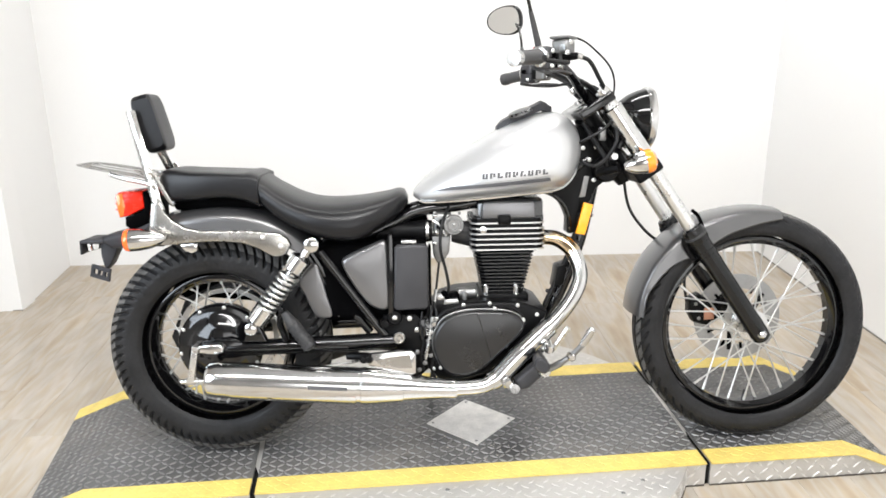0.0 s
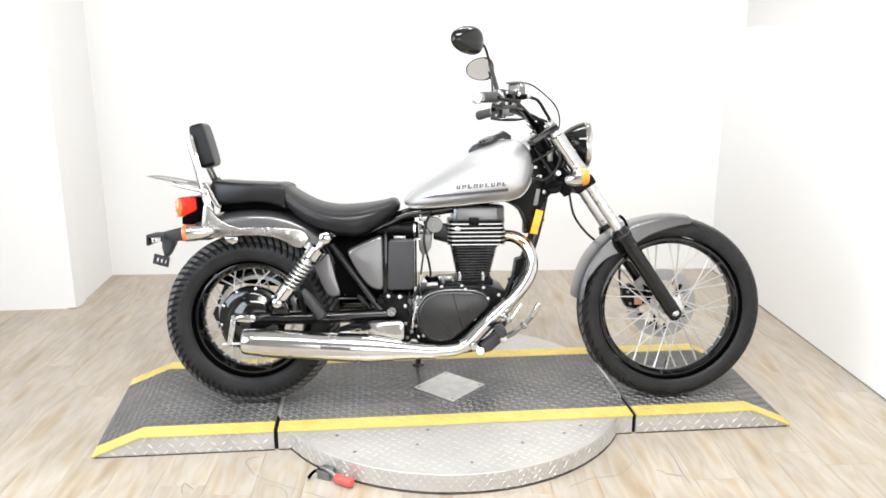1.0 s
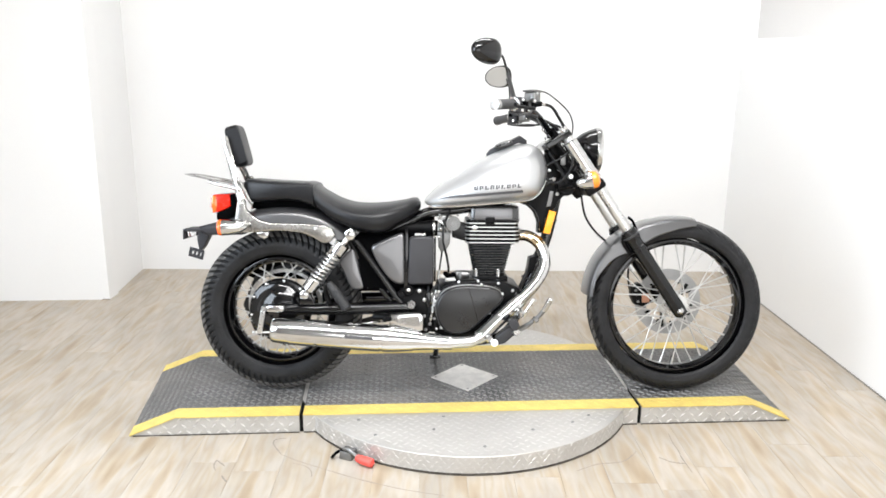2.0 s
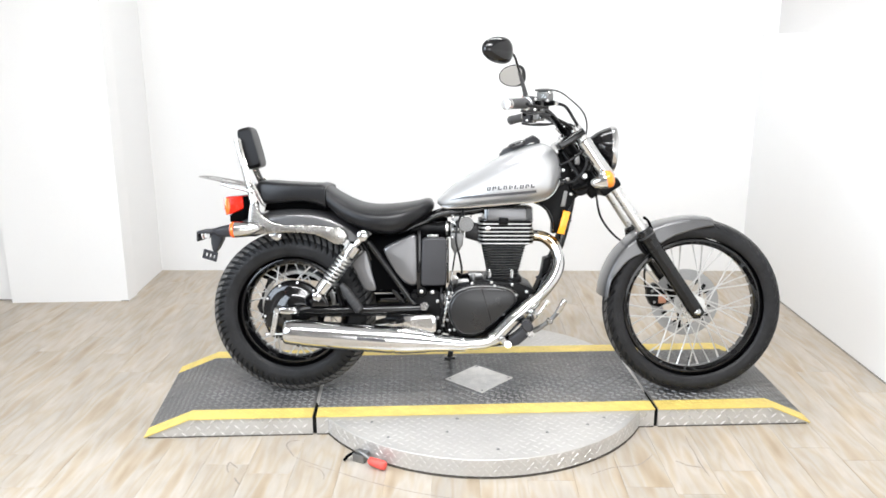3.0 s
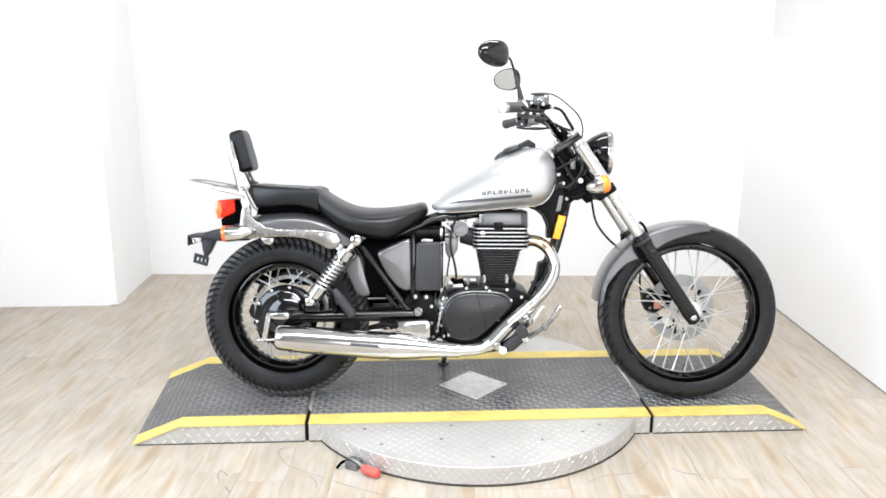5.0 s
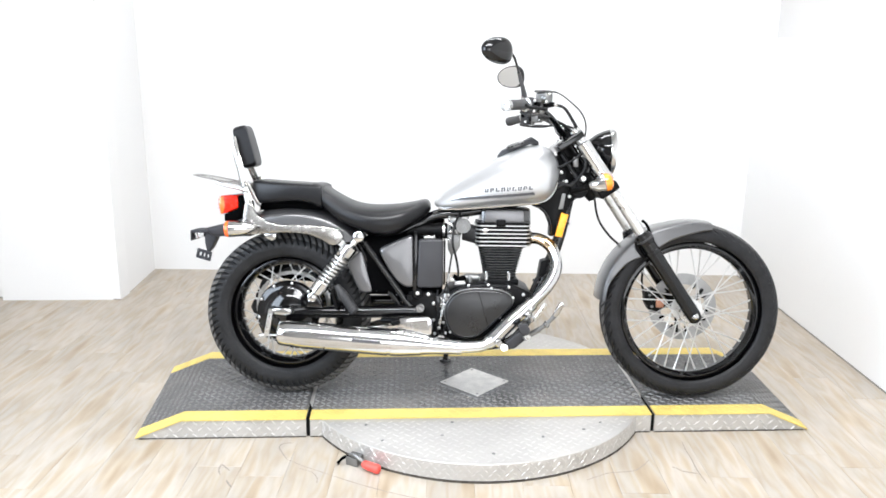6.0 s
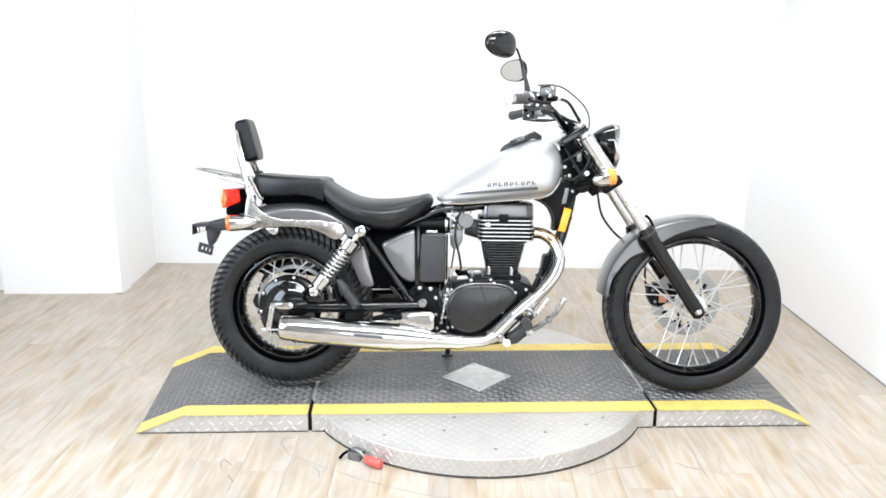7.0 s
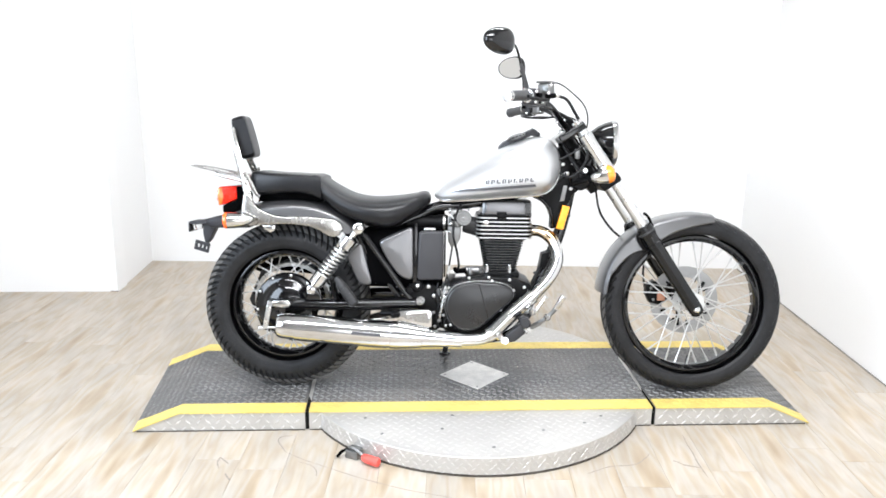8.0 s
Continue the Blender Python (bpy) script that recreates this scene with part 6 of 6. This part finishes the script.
res = part("brake_reservoir", block(-0.024, 0.022, -0.022, 0.022, -0.016, 0.018, 0.007, 3, Matrix.Translation(rc) @ pose(0, 0, 0, 0, 0, 55)), M_CAST, bar, "grey metal brake fluid reservoir")
part("reservoir_lid", block(-0.030, 0.028, -0.026, 0.026, 0.0185, 0.026, 0.004, 2, Matrix.Translation(rc) @ pose(0, 0, 0, 0, 0, 55)), M_CAST, res)
bolts(res, [rc + Vector(p) for p in ((-0.02, -0.018, -0.024), (0.004, -0.03, -0.014), (0.012, -0.024, 0.012))], 0.0055, M_CHROME)
part("master_cylinder", tube([rc + Vector((-0.03, 0.02, -0.026)), rc + Vector((0.0, -0.004, -0.024)), rc + Vector((0.03, -0.026, -0.022))], [0.009, 0.011, 0.008], 12), M_SATIN, res)
part("banjo", tube([rc + Vector((0.028, -0.025, -0.022)), rc + Vector((0.04, -0.022, -0.024))], 0.007, 10), M_BRUSH, res)
part("sight_glass", lathe([(0, 0), (0, 0.008), (-0.006, 0.009)], rc + Vector((-0.008, -0.030, -0.002)), 14, (-0.5, -1, 0)), M_CLEAR, res)
bm = tube(curve([(0.922, -0.2, 1.110), (0.962, -0.18, 1.104), (1.000, -0.15, 1.086), (1.061, -0.08, 1.045), (1.088, -0.03, 0.999), (1.086, 0.0, 0.94), (1.075, 0.01, 0.88)], 6), 0.0027, 8)
part("throttle_cable", bm, M_HOSE, bar)
part("brake_hose", tube(curve([(0.945, -0.2, 1.063), (0.991, -0.15, 1.055), (1.029, -0.1, 1.014), (1.061, -0.06, 0.971), (1.09, -0.02, 0.90), (1.12, 0.03, 0.80), (1.14, 0.05, 0.742)], 6), 0.0055, 8), M_HOSE, bar)
part("clutch_cable", tube(curve([(0.875, 0.25, 1.015), (0.901, 0.2, 1.008), (0.950, 0.15, 1.004), (0.997, 0.1, 1.008), (1.043, 0.05, 1.000), (1.068, 0.03, 0.974), (1.075, 0.0, 0.90)], 6), 0.0042, 8), M_HOSE, bar)
part("loom", tube(curve([(0.89, -0.22, 1.03), (0.93, -0.16, 1.025), (0.975, -0.1, 1.01), (1.01, -0.07, 0.995), (1.04, -0.05, 0.97)], 5), 0.0065, 8), M_HOSE, bar)
part("loom", tube(curve([(0.975, -0.09, 0.845), (1.024, -0.11, 0.872), (1.063, -0.1, 0.902), (1.075, -0.06, 0.93)], 5), 0.004, 8), M_HOSE, bar)
part("loom", tube(curve([(0.975, -0.08, 0.808), (0.998, -0.115, 0.793), (1.024, -0.12, 0.790), (1.056, -0.12, 0.818), (1.076, -0.115, 0.860), (1.070, -0.09, 0.912), (1.05, -0.05, 0.94)], 5), 0.0048, 8), M_HOSE, bar)
part("loom", tube(curve([(1.0, -0.05, 0.90), (1.03, -0.06, 0.85), (1.06, -0.07, 0.80), (1.07, -0.06, 0.76)], 5), 0.007, 8), M_HOSE, bar)
part("connector", block(1.040, 1.058, -0.075, -0.055, 0.852, 0.888, 0.004), M_CAST, bar)
part("ignition_boss", lathe([(-0.120, 0), (-0.120, 0.008), (-0.116, 0.010), (-0.09, 0.011)], (1.070, 0, 0.812), 18), M_BRUSH, bar)


def mirror(c, turn, tip, face, w=0.067, h=0.044):
    """A teardrop mirror: glass, rounded black shell and bent stem."""
    m = Matrix.Translation(c) @ pose(0, 0, 0, 0, 0, turn) @ pose(0, 0, 0, 0, tip, 0)
    out = []
    for j in range(36):
        a = 2 * math.pi * j / 36
        k = 1 - 0.22 * math.cos(a) * face
        out.append((w * power(math.cos(a), 0.85), h * power(math.sin(a), 0.85) * k))
    rings = []
    for d, k in ((-0.0012, 0.90), (-0.0045, 0.92), (-0.005, 0.97), (-0.0015, 1.01), (0.006, 1.02), (0.014, 0.98), (0.024, 0.82), (0.031, 0.55), (0.034, 0.2)):
        rings.append([m @ Vector((d, y * k, z * k)) for y, z in out])
    s = part("mirror_shell", loft(rings), M_BLACK, bar, "gloss black mirror shell")
    g = part("mirror_glass", loft([[m @ Vector((d, y * 0.91, z * 0.91)) for y, z in out] for d in (-0.0008, -0.0034)]), M_MIRROR, s, "mirror glass")
    return s


sr = mirror(Vector((0.737, -0.405, 1.213)), -48, 0, -1, 0.062, 0.0405)
part("stem", tube(curve([(0.770, -0.375, 1.208), (0.788, -0.366, 1.207), (0.800, -0.352, 1.195), (0.820, -0.31, 1.148)], 5), [0.0068] * 6 + [0.0042] * 10, 10), M_BLACK, sr)
part("stem_boot", tube([(0.816, -0.318, 1.156), (0.822, -0.305, 1.142), (0.838, -0.275, 1.098), (0.846, -0.265, 1.072)], [0.0052, 0.0062, 0.0075, 0.0085], 12), M_GRIP, sr)
part("lock_nut", tube([(0.843, -0.268, 1.083), (0.848, -0.263, 1.066)], 0.0115, 6), M_BRUSH, sr)
sl = mirror(Vector((0.842, 0.405, 1.218)), 46, -7, 1)
part("stem", tube(curve([(0.868, 0.385, 1.212), (0.880, 0.372, 1.203), (0.886, 0.345, 1.17), (0.886, 0.30, 1.11)], 5), [0.0058] * 8 + [0.0042] * 8, 10), M_BLACK, sl)
part("stem_boot", tube([(0.886, 0.31, 1.125), (0.887, 0.298, 1.108), (0.892, 0.28, 1.055)], [0.0052, 0.0070, 0.008], 12), M_GRIP, sl)


# ---- floor boards ----
BW, BL = 0.152, 0.914
bm = block(-BW / 2 + 0.0003, BW / 2 - 0.0003, -BL / 2 + 0.0003, BL / 2 - 0.0003, -0.0035, 0.0, 0.0004, 1)
first = part("plank", bm, M_WOOD, floor)
rng = random.Random(4)
turn = pose(0, 0, 0, 0, 0, -3.4)
count = 0
for i in range(-16, 20):
    shift = rng.random()
    for j in range(-6, 4):
        c = turn @ Vector((i * BW, (j + shift) * BL, 0))
        if -2.3 < c.x < 2.62 and -4.3 < c.y < 2.25:
            m = Matrix.Translation(c) @ turn.to_3x3().to_4x4() @ pose(0, 0, 0, 0, 0, 180 * rng.randint(0, 1))
            if count == 0:
                first.matrix_basis = m
            else:
                piece("plank", first.data, floor, m)
            count += 1

# scuffed outline and knots on the boards near the turntable


def mark(pts, w):
    bm = bmesh.new()
    p = curve([(x, y, 0.0006) for x, y in pts], 5)
    rows = []
    for k, q in enumerate(p):
        d = (p[min(k + 1, len(p) - 1)] - p[max(k - 1, 0)]).normalized()
        h = w * (0.35 + 0.65 * rng.random()) * (0.3 if k in (0, len(p) - 1) else 1)
        n = Vector((-d.y, d.x, 0)) * h
        rows.append((bm.verts.new(q + n), bm.verts.new(q - n)))
    for a, b in zip(rows, rows[1:]):
        bm.faces.new((a[0], a[1], b[1], b[0]))
    part("scuff", bm, M_SCRATCH, floor, "thin dark scuff line on the boards")


for width, pts in (
        (0.0022, [(0.046, -0.24), (0.013, -0.246), (0.005, -0.274), (0.021, -0.312), (0.041, -0.353)]),
        (0.0015, [(0.041, -0.353), (0.106, -0.403), (0.184, -0.452), (0.296, -0.521), (0.439, -0.592), (0.577, -0.64)]),
        (0.0015, [(0.089, -0.416), (0.132, -0.438), (0.153, -0.472), (0.157, -0.507)]),
        (0.0018, [(1.015, -0.517), (1.058, -0.494), (1.102, -0.475), (1.182, -0.465), (1.229, -0.426), (1.253, -0.396)]),
        (0.0028, [(1.316, -0.444), (1.331, -0.456), (1.345, -0.473), (1.393, -0.491)]),
        (0.0018, [(1.41, -0.272), (1.401, -0.336), (1.4, -0.39), (1.393, -0.461), (1.393, -0.55)]),
        (0.0028, [(-0.167, -0.38), (-0.169, -0.413), (-0.157, -0.45)]),
        (0.0022, [(-0.167, -0.38), (-0.147, -0.404), (-0.131, -0.423)]),
        (0.0022, [(-0.131, -0.48), (-0.12, -0.502), (-0.106, -0.523)]),
):
    mark(pts, width * 1.5)
